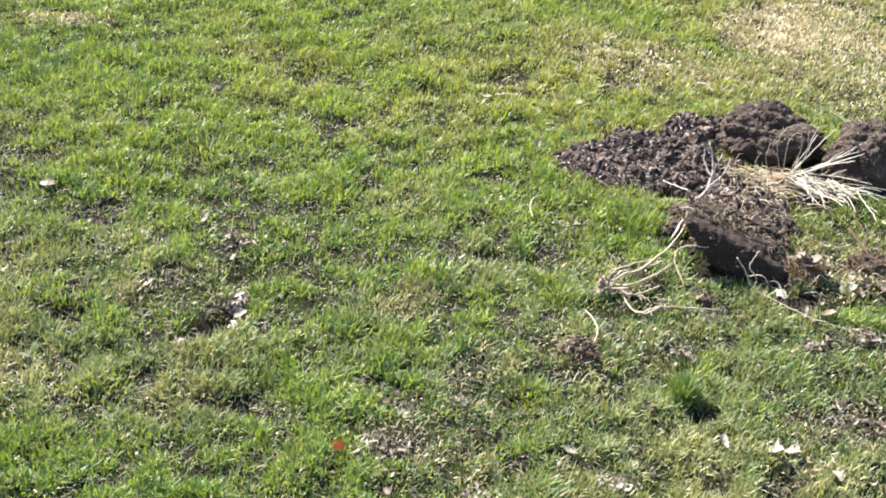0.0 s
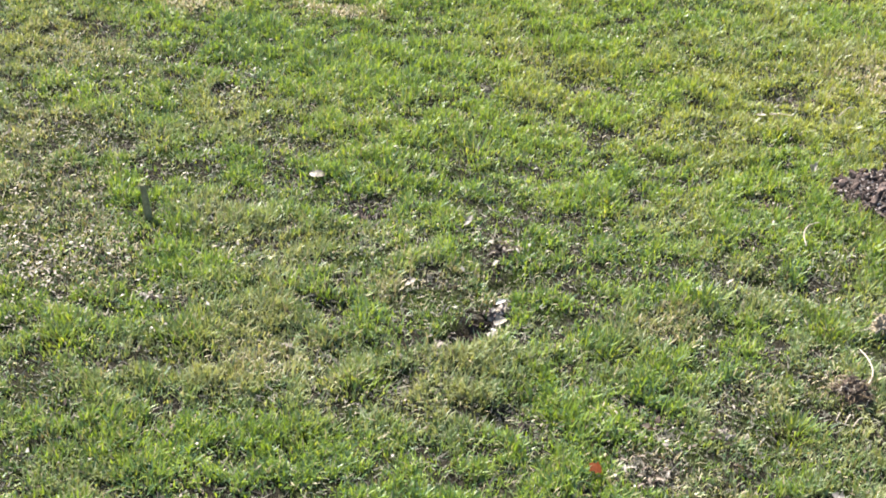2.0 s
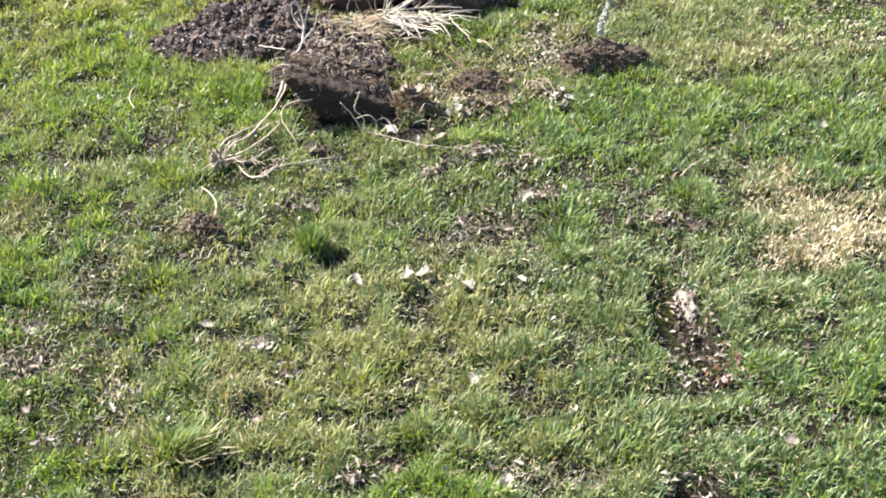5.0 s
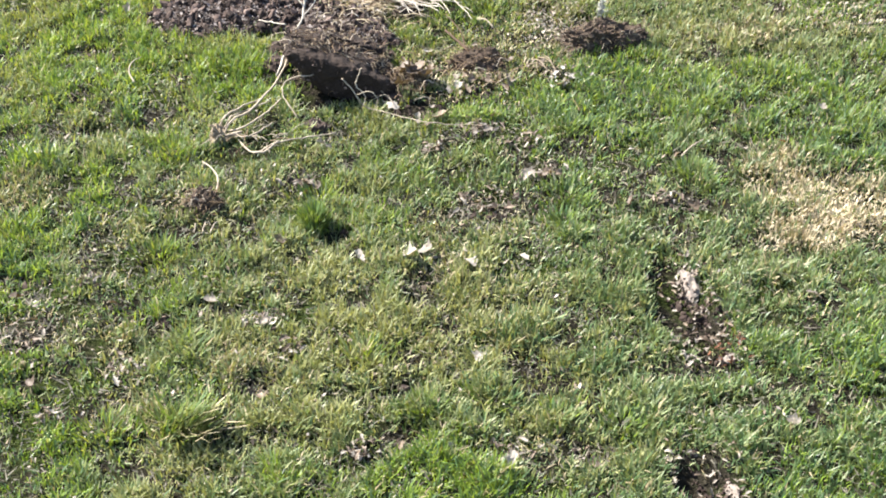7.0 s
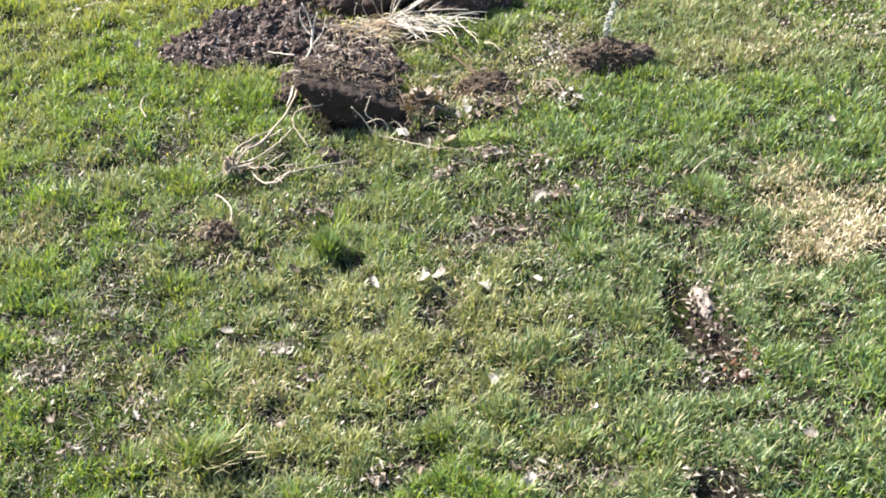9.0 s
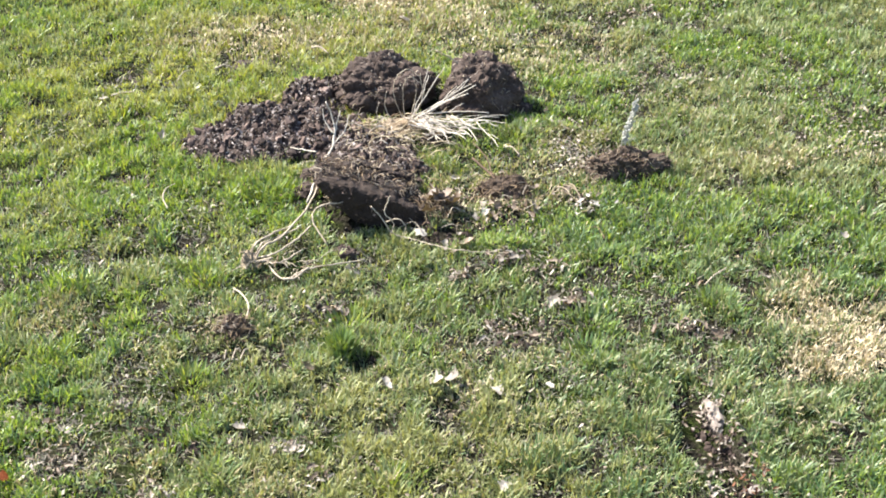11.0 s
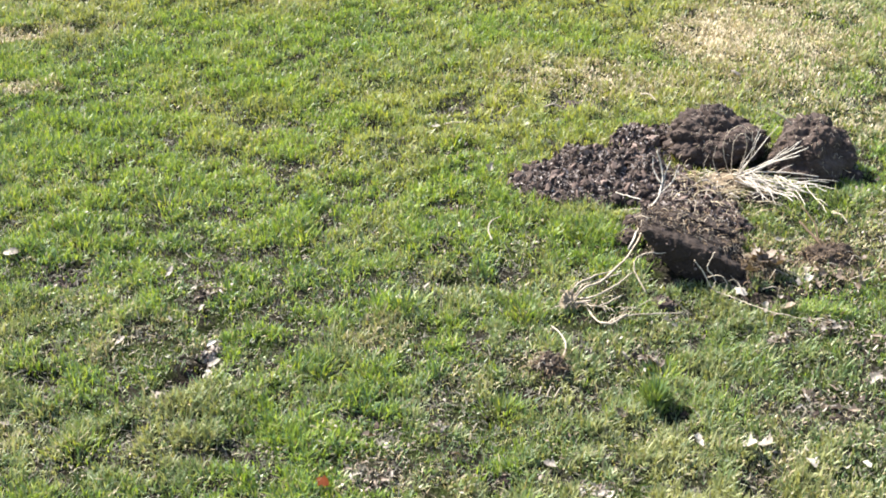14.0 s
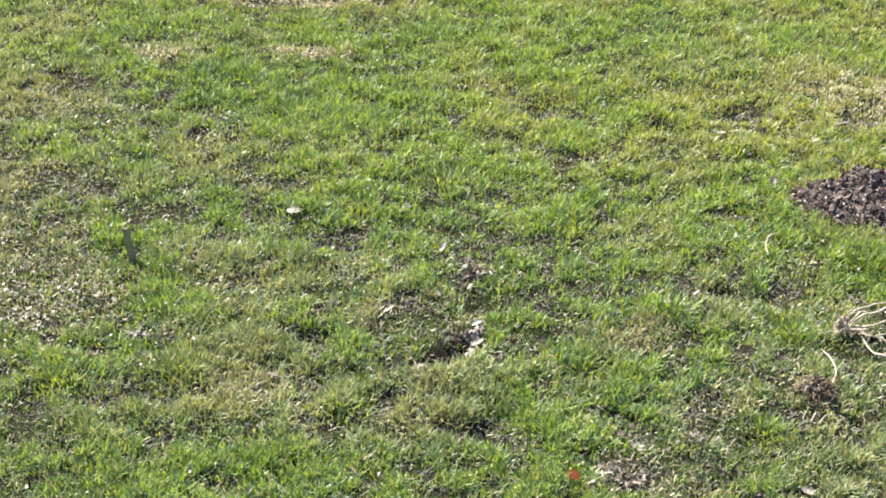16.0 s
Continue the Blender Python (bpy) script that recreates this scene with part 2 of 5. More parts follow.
n = Nodes("turf_floor")
big, small = n.noise(2.5, 6), n.noise(140, 4, 0.75)
thatch = n.ramp(small, (0.34, (0.012, 0.011, 0.008)), (0.56, (0.030, 0.027, 0.020)), (0.76, (0.10, 0.088, 0.066)))
earth = n.ramp(small, (0.34, (0.011, 0.009, 0.007)), (0.6, (0.026, 0.022, 0.018)), (0.8, (0.08, 0.068, 0.054)))
moss = n.ramp(small, (0.34, (0.012, 0.016, 0.005)), (0.56, (0.036, 0.050, 0.013)), (0.76, (0.11, 0.12, 0.045)))
floor = n.mix(n.ramp(n.noise(9, 4), (0.46, (0, 0, 0)), (0.62, (1, 1, 1))), thatch, moss)
n.link(n.mix(n.ramp(big, (0.58, (0, 0, 0)), (0.72, (1, 1, 1))), floor, earth), n.bsdf.inputs["Base Color"])
n.bsdf.inputs["Roughness"].default_value = 1.0
n.bsdf.inputs["Specular IOR Level"].default_value = 0.0
n.bump(small, 1.0, 0.018)
TURF = n.mat

# the lawn further off, where blades can no longer be told apart
n = Nodes("lawn_beyond")
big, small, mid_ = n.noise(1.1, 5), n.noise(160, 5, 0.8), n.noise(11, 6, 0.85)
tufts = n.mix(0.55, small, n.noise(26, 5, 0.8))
# the dark stops carry the shade between tufts as colour
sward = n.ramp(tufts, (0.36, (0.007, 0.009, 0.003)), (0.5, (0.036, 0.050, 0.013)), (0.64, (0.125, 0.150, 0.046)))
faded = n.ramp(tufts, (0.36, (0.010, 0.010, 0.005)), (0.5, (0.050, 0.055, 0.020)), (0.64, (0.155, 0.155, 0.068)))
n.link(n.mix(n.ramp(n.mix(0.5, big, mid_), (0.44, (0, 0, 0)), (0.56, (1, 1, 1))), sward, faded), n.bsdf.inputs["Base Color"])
n.bsdf.inputs["Roughness"].default_value = 1.0
n.bsdf.inputs["Specular IOR Level"].default_value = 0.0
n.bump(small, 1.0, 0.03)
BEYOND = n.mat


# ---------------------------------------------------------------- building blocks
def mesh_of(name, verts, faces, mats, smooth=False, index=None):
    me = bpy.data.meshes.new(name)
    me.from_pydata(verts, [], faces)
    for m in mats if isinstance(mats, (list, tuple)) else [mats]:
        me.materials.append(m)
    if smooth:
        me.polygons.foreach_set("use_smooth", [True] * len(me.polygons))
    if index is not None:
        me.polygons.foreach_set("material_index", index)
    me.update()
    return me


def part(name, bm, mats, parent=None, label="", smooth=False):
    """A bmesh or a (verts, faces) pair as one mesh object under a thing or a part."""
    if isinstance(bm, tuple):
        me = mesh_of(name, bm[0], bm[1], mats, smooth)
    else:
        me = bpy.data.meshes.new(name)
        bm.to_mesh(me)
        bm.free()
        for m in mats if isinstance(mats, (list, tuple)) else [mats]:
            me.materials.append(m)
        if smooth:
            me.polygons.foreach_set("use_smooth", [True] * len(me.polygons))
    ob = new(name, me)
    if parent is not None:
        ob.parent = parent
    if label:
        tagged(ob, label)
    return ob


def thing(name, label, category, x, y, z=None, rz=0.0, group="", kind=""):
    ob = new(name)
    ob.empty_display_size = 0.05
    ob.matrix_basis = pose(x, y, gz(x, y) if z is None else z, 0, 0, rz)
    return tagged(ob, label, category, group, kind)


def tube(points, radii, sides=6, seed=0):
    """A tapered tube along points, closed at both ends, slightly knobbly."""
    rs = random.Random(seed)
    pts = [Vector(p) for p in points]
    verts, faces = [], []
    side = Vector((0.3, 0.7, 0.64))
    for i, p in enumerate(pts):
        d = (pts[min(i + 1, len(pts) - 1)] - pts[max(i - 1, 0)]).normalized()
        a = d.cross(side)
        a = (a if a.length > 1e-3 else d.cross(Vector((1, 0, 0)))).normalized()
        b = d.cross(a)
        for k in range(sides):
            w = 2 * math.pi * k / sides
            verts.append(tuple(p + (a * math.cos(w) + b * math.sin(w)) * radii[i] * rs.uniform(0.85, 1.15)))
    for i in range(len(pts) - 1):
        for k in range(sides):
            q = (k + 1) % sides
            faces.append((i * sides + k, i * sides + q, (i + 1) * sides + q, (i + 1) * sides + k))
    faces.append(tuple(range(sides - 1, -1, -1)))
    faces.append(tuple(range((len(pts) - 1) * sides, len(pts) * sides)))
    return verts, faces


def spline(ctrl, n=14):
    """Points of a smooth curve through the given ones."""
    c = [Vector(p) for p in ctrl]
    c = [2 * c[0] - c[1]] + c + [2 * c[-1] - c[-2]]
    out = []
    for i in range(1, len(c) - 2):
        for k in range(n):
            t = k / n
            out.append(0.5 * (2 * c[i] + (c[i + 1] - c[i - 1]) * t + (2 * c[i - 1] - 5 * c[i] + 4 * c[i + 1] - c[i + 2]) * t * t
                              + (3 * c[i] - c[i - 1] - 3 * c[i + 1] + c[i + 2]) * t**3))
    return out + [c[-2]]


def root_shape(ctrl, r0, r1, seed=0, n=7, wobble=0.0, sides=6):
    rs = random.Random(seed)
    pts = spline(ctrl, n)
    pts = [p + Vector([rs.uniform(-wobble, wobble) for _ in range(3)]) for p in pts]
    last = len(pts) - 1
    return tube(pts, [r0 + (r1 - r0) * i / last for i in range(last + 1)], sides, seed)


def lump(rx, ry, rz, seed, rough=0.22, detail=4, flat=-0.35, lobes=0.0):
    """A clod of earth: a crumbly body on a flattened base; lobes makes it knobbly."""
    bm = bmesh.new()
    bmesh.ops.create_icosphere(bm, subdivisions=detail, radius=1.0)
    off = Vector((seed * 3.1, seed * 1.7, seed * 5.3))
    for v in bm.verts:
        d = v.co.normalized()
        lobe = noise.voronoi(d * 1.6 + off)[0][0]
        knob = noise.voronoi(d * 4.2 + off)[0][0]
        s = 1 + lobes * (0.30 - 0.55 * lobe * lobe + 0.10 - 0.22 * knob) + rough * 1.1 * noise.noise(d * 1.5 + off) + rough * 0.9 * abs(noise.noise(d * 3.3 + off)) + rough * 0.55 * noise.noise(d * 7.5 + off) \
            + rough * 0.40 * noise.noise(d * 17 + off) + rough * 0.22 * noise.noise(d * 34 + off)
        p = d * s
        if p.z < flat:
            p.z = flat + (p.z - flat) * 0.1
        v.co = Vector((p.x * rx, p.y * ry, (p.z - flat) * rz))
    return bm


def sod_block(half_x, front, rear, high, low, seed):
    """An upturned sod: a thick ragged slab, high at one end, with a steep torn face towards -y and its top falling away behind."""
    bm = bmesh.new()
    bmesh.ops.create_icosphere(bm, subdivisions=6, radius=1.0)
    off = Vector((seed * 2.3, seed * 4.1, seed * 1.9))
    for v in bm.verts:
        d = v.co.normalized()
        k = 1 / (abs(d.x) ** 5 + abs(d.y) ** 5 + abs(d.z) ** 5) ** 0.2
        x, y, z = d.x * k, d.y * k, d.z * k
        along = (x + 1) / 2
        top = high + (low - high) * along ** 1.3
        back = max(0.0, y)
        depth = front if y < 0 else rear
        h = top * (1 - 0.62 * back ** 1.2) * (z + 1) / 2
        p = Vector((x * half_x * (1 + 0.12 * z) + 0.035 * (z - 0.2) * -1 * (y < 0.3), y * depth * (1 + 0.05 * (z + 1) / 2 * (y < 0)), h))
        p.x += 0.025 * (1 - (z + 1) / 2) * (0.5 + 0.5 * max(0.0, -y))
        rag = Vector((noise.noise(p * 26 + off), noise.noise(p * 26 + off * 2), noise.noise(p * 26 + off * 3))) * 0.016
        rag += Vector((noise.noise(p * 70 + off), noise.noise(p * 70 + off * 2), noise.noise(p * 70 + off * 3))) * 0.007
        rag += d * noise.noise(p * 190 + off) * 0.004
        if y < -0.6:
            rag *= 0.6
        v.co = p + rag
    return bm


def pebble(seed, flatness=0.6):
    """A small angular crumb of unit size, as verts and faces."""
    rs = random.Random(seed)
    bm = bmesh.new()
    bmesh.ops.create_icosphere(bm, subdivisions=1, radius=1.0)
    for v in bm.verts:
        v.co = Vector((v.co.x * rs.uniform(0.4, 1.9), v.co.y * rs.uniform(0.4, 1.3), v.co.z * flatness * rs.uniform(0.4, 1.4)))
    bm.verts.index_update()
    out = np.array([v.co[:] for v in bm.verts]), [tuple(v.index for v in f.verts) for f in bm.faces]
    bm.free()
    return out


PEBBLES = [pebble(k) for k in range(8)]


def crumbs(spots, rs):
    """Crumbs at (x, y, z, size), joined."""
    verts, faces = [], []
    for x, y, z, size in spots:
        pv, pf = PEBBLES[rs.randrange(8)]
        rot = np.array(Euler((rs.uniform(0, 6), rs.uniform(0, 6), rs.uniform(0, 6))).to_matrix())
        base = len(verts)
        verts += [tuple(p) for p in (pv * size) @ rot.T + (x, y, z)]
        faces += [tuple(base + i for i in f) for f in pf]
    return verts, faces


# ---------------------------------------------------------------- the ground, one sheet to the horizon
def axis(lo, hi, step):
    fine = np.arange(lo, hi + step / 2, step)
    out = np.cumsum(step * 1.35 ** np.arange(1, 36))
    out = out[out < 900]
    return np.concatenate([lo - out[::-1], fine, hi + out])


gx, gy = axis(-3.2, 1.9, 0.02), axis(1.4, 5.6, 0.02)
X, Y = np.meshgrid(gx, gy)
Z = ground_z(X, Y)
nx, ny = len(gx), len(gy)
ids = np.arange(nx * ny).reshape(ny, nx)
quads = np.stack([ids[:-1, :-1], ids[:-1, 1:], ids[1:, 1:], ids[1:, :-1]], -1).reshape(-1, 4)
me = bpy.data.meshes.new("ground")
me.vertices.add(nx * ny)
me.vertices.foreach_set("co", np.stack([X, Y, Z], -1).ravel())
me.loops.add(quads.size)
me.loops.foreach_set("vertex_index", quads.ravel())
me.polygons.add(len(quads))
me.polygons.foreach_set("loop_start", np.arange(0, quads.size, 4))
me.polygons.foreach_set("use_smooth", np.ones(len(quads), bool))
me.materials.append(TURF)
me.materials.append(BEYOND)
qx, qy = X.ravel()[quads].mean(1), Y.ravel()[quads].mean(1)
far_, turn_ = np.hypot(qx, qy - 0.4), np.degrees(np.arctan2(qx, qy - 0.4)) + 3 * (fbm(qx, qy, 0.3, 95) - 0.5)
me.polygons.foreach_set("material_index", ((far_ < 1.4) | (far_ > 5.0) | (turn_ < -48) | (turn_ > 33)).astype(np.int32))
me.update(calc_edges=True)
tagged(new("ground", me), "dark earth with thatch under the lawn", "ground", kind="structure")

# ---------------------------------------------------------------- the lawn
# spots in the sward: x, y, half width, half length, turn, how much of it
BARE = [
    (-0.09, 3.64, 0.21, 0.14, 8, 1.0), (0.22, 3.78, 0.16, 0.11, 0, 1.0), (0.44, 3.77, 0.12, 0.10, 0, 1.0), (0.12, 3.24, 0.11, 0.12, 0, 1.0), (0.15, 3.44, 0.12, 0.18, 0, 0.97),
    (0.73, 3.35, 0.10, 0.045, 0, 0.95), (0.43, 3.27, 0.06, 0.045, 0, 0.85), (-0.06, 2.96, 0.08, 0.05, 20, 0.75), (0.295, 3.075, 0.075, 0.042, 0, 1.0), (0.36, 3.555, 0.085, 0.055, 0, 0.7),
]
for cx, cy, rx, ry, turn, deep in PITS:
    BARE.append((cx, cy, rx * 1.05, ry * 1.02, turn, 1.0))
HOLLOW = rounds(HOLLOWS_NEAR, HOLLOWS_LEFT, HOLLOWS_FAR, much=0.74) + rounds(LITTER[:8] + LITTER[14:16], much=0.5)
LEAFY = rounds(LITTER, much=0.85) + rounds(LITTER_WIDE, much=0.55)
DRY = [(0.99, 2.545, 0.105, 0.075, 10, 0.97), (0.985, 2.71, 0.085, 0.13, 0, 0.66), (1.10, 2.61, 0.10, 0.12, 0, 0.74), (0.38, 4.60, 0.26, 0.48, 0, 0.62), (0.22, 4.62, 0.17, 0.20, 0, 0.8), (0.85, 4.75, 0.45, 0.25, 0, 0.35), (-0.10, 4.26, 0.32, 0.14, 0, 0.50),
       (0.38, 3.20, 0.12, 0.085, 0, 0.26), (0.66, 4.06, 0.26, 0.18, 0, 0.26), (0.60, 3.36, 0.12, 0.06, 0, 0.20), (1.10, 3.36, 0.10, 0.07, 0, 0.34), (1.33, 3.38, 0.12, 0.08, 0, 0.2), (-1.97, 4.43, 0.34, 0.055, 20, 0.9), (-2.19, 3.88, 0.10, 0.05, 10, 0.38), (-1.79, 4.03, 0.14, 0.05, 10, 0.5)]
GREENER = [(0.78, 2.75, 0.28, 0.55, 0, 0.8), (0.85, 2.15, 0.30, 0.30, 0, 1.0), (0.85, 3.0, 0.25, 0.20, 0, 0.8), (-1.75, 3.62, 0.36, 0.15, 15, 1.5), (-1.70, 4.30, 0.30, 0.10, 15, 1.4), (-1.9, 3.9, 0.6, 0.35, 15, 0.9), (-1.0, 4.5, 0.8, 0.35, 0, 0.6), (-0.08, 3.28, 0.10, 0.14, 0, 0.8)]


def blades(name, x, y, length, width, lean, heading, z, slot, rs, label, bend=0.9):
    """Blades folded at half their length, widest there, two triangles each, all in one mesh."""
    k = len(x)
    c, s = np.cos(heading), np.sin(heading)
    turn = heading + math.pi / 2 + rs.normal(0, 0.5, k)
    sx, sy = np.cos(turn) * width * 0.54, np.sin(turn) * width * 0.54
    up, out = np.cos(lean), np.sin(lean)
    lean2 = np.clip(lean + bend * rs.uniform(0.2, 1.0, k), 0, 1.75)
    m1 = np.stack([x + c * out * length * 0.4, y + s * out * length * 0.4, z + up * length * 0.4], -1)
    tip = m1 + np.stack([c * np.sin(lean2), s * np.sin(lean2), np.cos(lean2)], -1) * (length * 0.6)[:, None]
    p0 = np.stack([x, y, z - 0.004], -1)
    side = np.stack([sx, sy, np.zeros(k)], -1)
    co = np.stack([p0, m1 - side, m1 + side, tip], 1)
    base = (np.arange(k) * 4)[:, None]
    loops = np.concatenate([base + [0, 2, 1], base + [1, 2, 3]], 1)
    me = bpy.data.meshes.new(name)
    me.vertices.add(k * 4)
    me.vertices.foreach_set("co", co.ravel())
    me.loops.add(k * 6)
    me.loops.foreach_set("vertex_index", loops.ravel())
    me.polygons.add(k * 2)
    me.polygons.foreach_set("loop_start", np.arange(k * 2) * 3)
    me.polygons.foreach_set("material_index", np.repeat(slot, 2))
    for m in (GREEN, OLIVE, STRAW, LUSH, DEEP, FRESH, STUBBLE):
        me.materials.append(m)
    me.update(calc_edges=True)
    return tagged(new(name, me), label, "grass", kind="stuff")


def amount(x, y, spots):
    a, rim = np.zeros(len(x)), 0.5 * (fbm(x, y, 0.06, 5) - 0.5)
    for cx, cy, rx, ry, turn, much in spots:
        a = np.maximum(a, much * np.clip((1.25 - ellipse(x, y, cx, cy, rx, ry, turn, rim)) / 0.45, 0, 1))
    return a


def littered(x, y):
    """Small scattered places where the sward is open and dead leaves gather."""
    return np.clip((0.6 * value_noise(x, y, 0.10, 81) + 0.4 * value_noise(x, y, 0.045, 83) - 0.66) / 0.10, 0, 1) * (value_noise(x, y, 0.6, 85) > 0.28) * np.clip(4.2 - y, 0.35, 1) * np.clip(np.hypot(x + 0.97, y - 2.75) / 0.09 - 1, 0, 1)


def in_view(x, y):
    """The stretch of lawn in front of the walk; its rim thins out."""
    far, turn = np.hypot(x, y - 0.4), np.degrees(np.arctan2(x, y - 0.4))
    rim = value_noise(x, y, 0.003, 97) ** 2.0 * (0.4 + 1.2 * fbm(x, y, 0.35, 99, 2))
    return (far > 1.35 - 0.35 * rim) & (far < 5.0 + 0.8 * rim) & (turn > -49 - 11 * rim) & (turn < 34 + 11 * rim)


def scatter(count, rs):
    """Places over the lawn before the walk, thicker near it."""
    far, turn = rs.uniform(1.1, 5.6, count), np.radians(rs.uniform(-58, 43, count))
    x, y = far * np.sin(turn), 0.4 + far * np.cos(turn)
    keep = in_view(x, y)
    return x[keep], y[keep]


rs = np.random.RandomState(11)
PER = 5
tx, ty = scatter(336000, rs)
# small tussocks with shaded gaps between them
clump = 0.62 * value_noise(tx, ty, 0.050, 28) + 0.38 * value_noise(tx, ty, 0.022, 27)
patchy = 0.5 * fbm(tx, ty, 0.30, 21, 3) + 0.5 * fbm(tx, ty, 0.12, 24, 3)
bare, hollow, leafy, dry = amount(tx, ty, BARE), amount(tx, ty, HOLLOW), amount(tx, ty, LEAFY), amount(tx, ty, DRY)
deeper, paler = amount(tx, ty, rounds(DEEPER)), amount(tx, ty, rounds(PALER))
thick = np.clip(0.40 + 2.6 * (clump - 0.44) + 1.9 * (patchy - 0.45) + 0.35 * deeper + 0.30 * np.clip((ty - 2.9) / 1.2, 0, 1), 0.13, 1)
thick *= (1 - bare) * (1 - hollow) * (1 - 0.75 * leafy) * (1 - 0.45 * dry) * (1 - 0.25 * paler) * (1 - 0.5 * littered(tx, ty))
keep = rs.rand(len(tx)) < thick
tx, ty, clump, patchy, hollow, leafy, deeper, paler = [v[keep] for v in (tx, ty, clump, patchy, hollow, leafy, deeper, paler)]
k = len(tx)
th = rs.uniform(0.7, 1.3, k) * (0.05 + 1.25 * clump + 0.75 * patchy + 0.9 * np.clip(fbm(tx, ty, 0.09, 29, 2) - 0.58, 0, 1) * 2) * (1 - 0.35 * leafy) * (1 + 0.45 * deeper) * (1 - 0.2 * paler)
greener = amount(tx, ty, GREENER)
back_ = np.clip((ty - 2.9) / 1.0, 0, 1) * np.clip(0.9 - tx, 0, 1) * (1 - 0.7 * np.clip(greener, 0, 1)) * np.clip((tx + 2.6) / 1.2, 0.35, 1)
mood = 0.5 + 1.5 * (0.6 * fbm(tx, ty, 0.22, 33, 3) + 0.4 * fbm(tx, ty, 0.8, 37, 2) - 0.5) + rs.normal(0, 0.07, k) + 0.13 * greener + 0.10 * deeper - 0.20 * paler
bx, by = np.repeat(tx, PER) + rs.normal(0, 0.005, k * PER), np.repeat(ty, PER) + rs.normal(0, 0.005, k * PER)
K = len(bx)
length = np.repeat(th, PER) * rs.uniform(0.008, 0.024, K)
m, back_, deeper, paler = [np.repeat(v, PER) for v in (mood, back_, deeper, paler)]
u = rs.rand(K)
cool = np.clip((bx - 0.25) / 0.4, 0, 1) * np.clip((3.25 - by) / 0.4, 0, 1)
slot = np.where(m > 0.60, 3, np.where(m < 0.40 - 0.15 * cool, 1, 0))
slot = np.where((slot == 3) & (rs.rand(K) < 0.35 * cool), 0, slot)
slot = np.where(u < (0.26 - 0.16 * cool) * (1 - np.clip((m - 0.48) * 3.5, 0, 0.9)), 1, slot)
yellowing = np.clip((fbm(bx, by, 0.16, 91, 3) - 0.5) * 3, 0, 1)
slot = np.where(u > 0.965 - 0.10 * yellowing * (1 - np.clip((m - 0.5) * 4, 0, 0.9)) - 0.26 * paler, 2, slot)
slot = np.where((u > 0.45) & (u < 0.50 + 0.18 * cool + 0.25 * np.clip(m - 0.5, 0, 1) * 4 + 0.30 * deeper), 4, slot)
slot = np.where((rs.rand(K) < 0.55 * back_) & (slot != 2), np.where(m > 0.62, 3, 5), slot)
slot = np.where(rs.rand(K) < amount(bx, by, DRY) * 0.85, 2, slot)
blades("grass", bx, by, length, rs.uniform(0.0017, 0.0034, K), np.abs(rs.normal(0.50, 0.45, K)), rs.uniform(0, 6.283, K), ground_z(bx, by), slot, rs,
       "short patchy spring lawn grass, green with dry straw blades", 0.55)

# short undergrowth, one small triangle each
ux_, uy_ = scatter(620000, rs)
low = 0.5 * fbm(ux_, uy_, 0.12, 24, 3) + 0.5 * value_noise(ux_, uy_, 0.050, 28)
keep = rs.rand(len(ux_)) < np.clip(0.42 + 2.4 * (low - 0.43) + 0.5 * np.clip((uy_ - 2.9) / 1.2, 0, 1), 0.20, 1) * (1 - amount(ux_, uy_, BARE)) * (1 - 0.35 * amount(ux_, uy_, HOLLOW)) * (1 - 0.6 * amount(ux_, uy_, LEAFY))
ux_, uy_ = ux_[keep], uy_[keep]
k = len(ux_)
a, lean, l, w = rs.uniform(0, 6.283, k), rs.uniform(0.1, 1.25, k), rs.uniform(0.006, 0.018, k), rs.uniform(0.0011, 0.0021, k)
p0 = np.stack([ux_, uy_, ground_z(ux_, uy_) - 0.001], -1)
sd = np.stack([-np.sin(a), np.cos(a), np.zeros(k)], -1) * w[:, None]
tip = p0 + np.stack([np.cos(a) * np.sin(lean), np.sin(a) * np.sin(lean), np.cos(lean)], -1) * l[:, None]
me = bpy.data.meshes.new("undergrowth")
me.vertices.add(k * 3)
me.vertices.foreach_set("co", np.stack([p0 - sd, p0 + sd, tip], 1).ravel())
me.loops.add(k * 3)
me.loops.foreach_set("vertex_index", np.arange(k * 3))
me.polygons.add(k)
me.polygons.foreach_set("loop_start", np.arange(k) * 3)
u = rs.rand(k)
young = np.where(u < 0.40, 0, np.where(u < 0.52, 1, np.where(u < 0.57, 2, 4)))
young = np.where(rs.rand(k) < 0.5 * np.clip((uy_ - 2.9) / 1.0, 0, 1) * np.clip(0.9 - ux_, 0, 1) * np.clip((ux_ + 2.6) / 1.2, 0.35, 1) * (1 - 0.7 * np.clip(amount(ux_, uy_, GREENER), 0, 1)), 5, young)
me.polygons.foreach_set("material_index", young)
for m_ in (GREEN, OLIVE, STRAW, LUSH, DEEP, FRESH):
    me.materials.append(m_)
me.update(calc_edges=True)
tagged(new("undergrowth", me), "short young grass shoots and moss between the blades", "grass", kind="stuff")

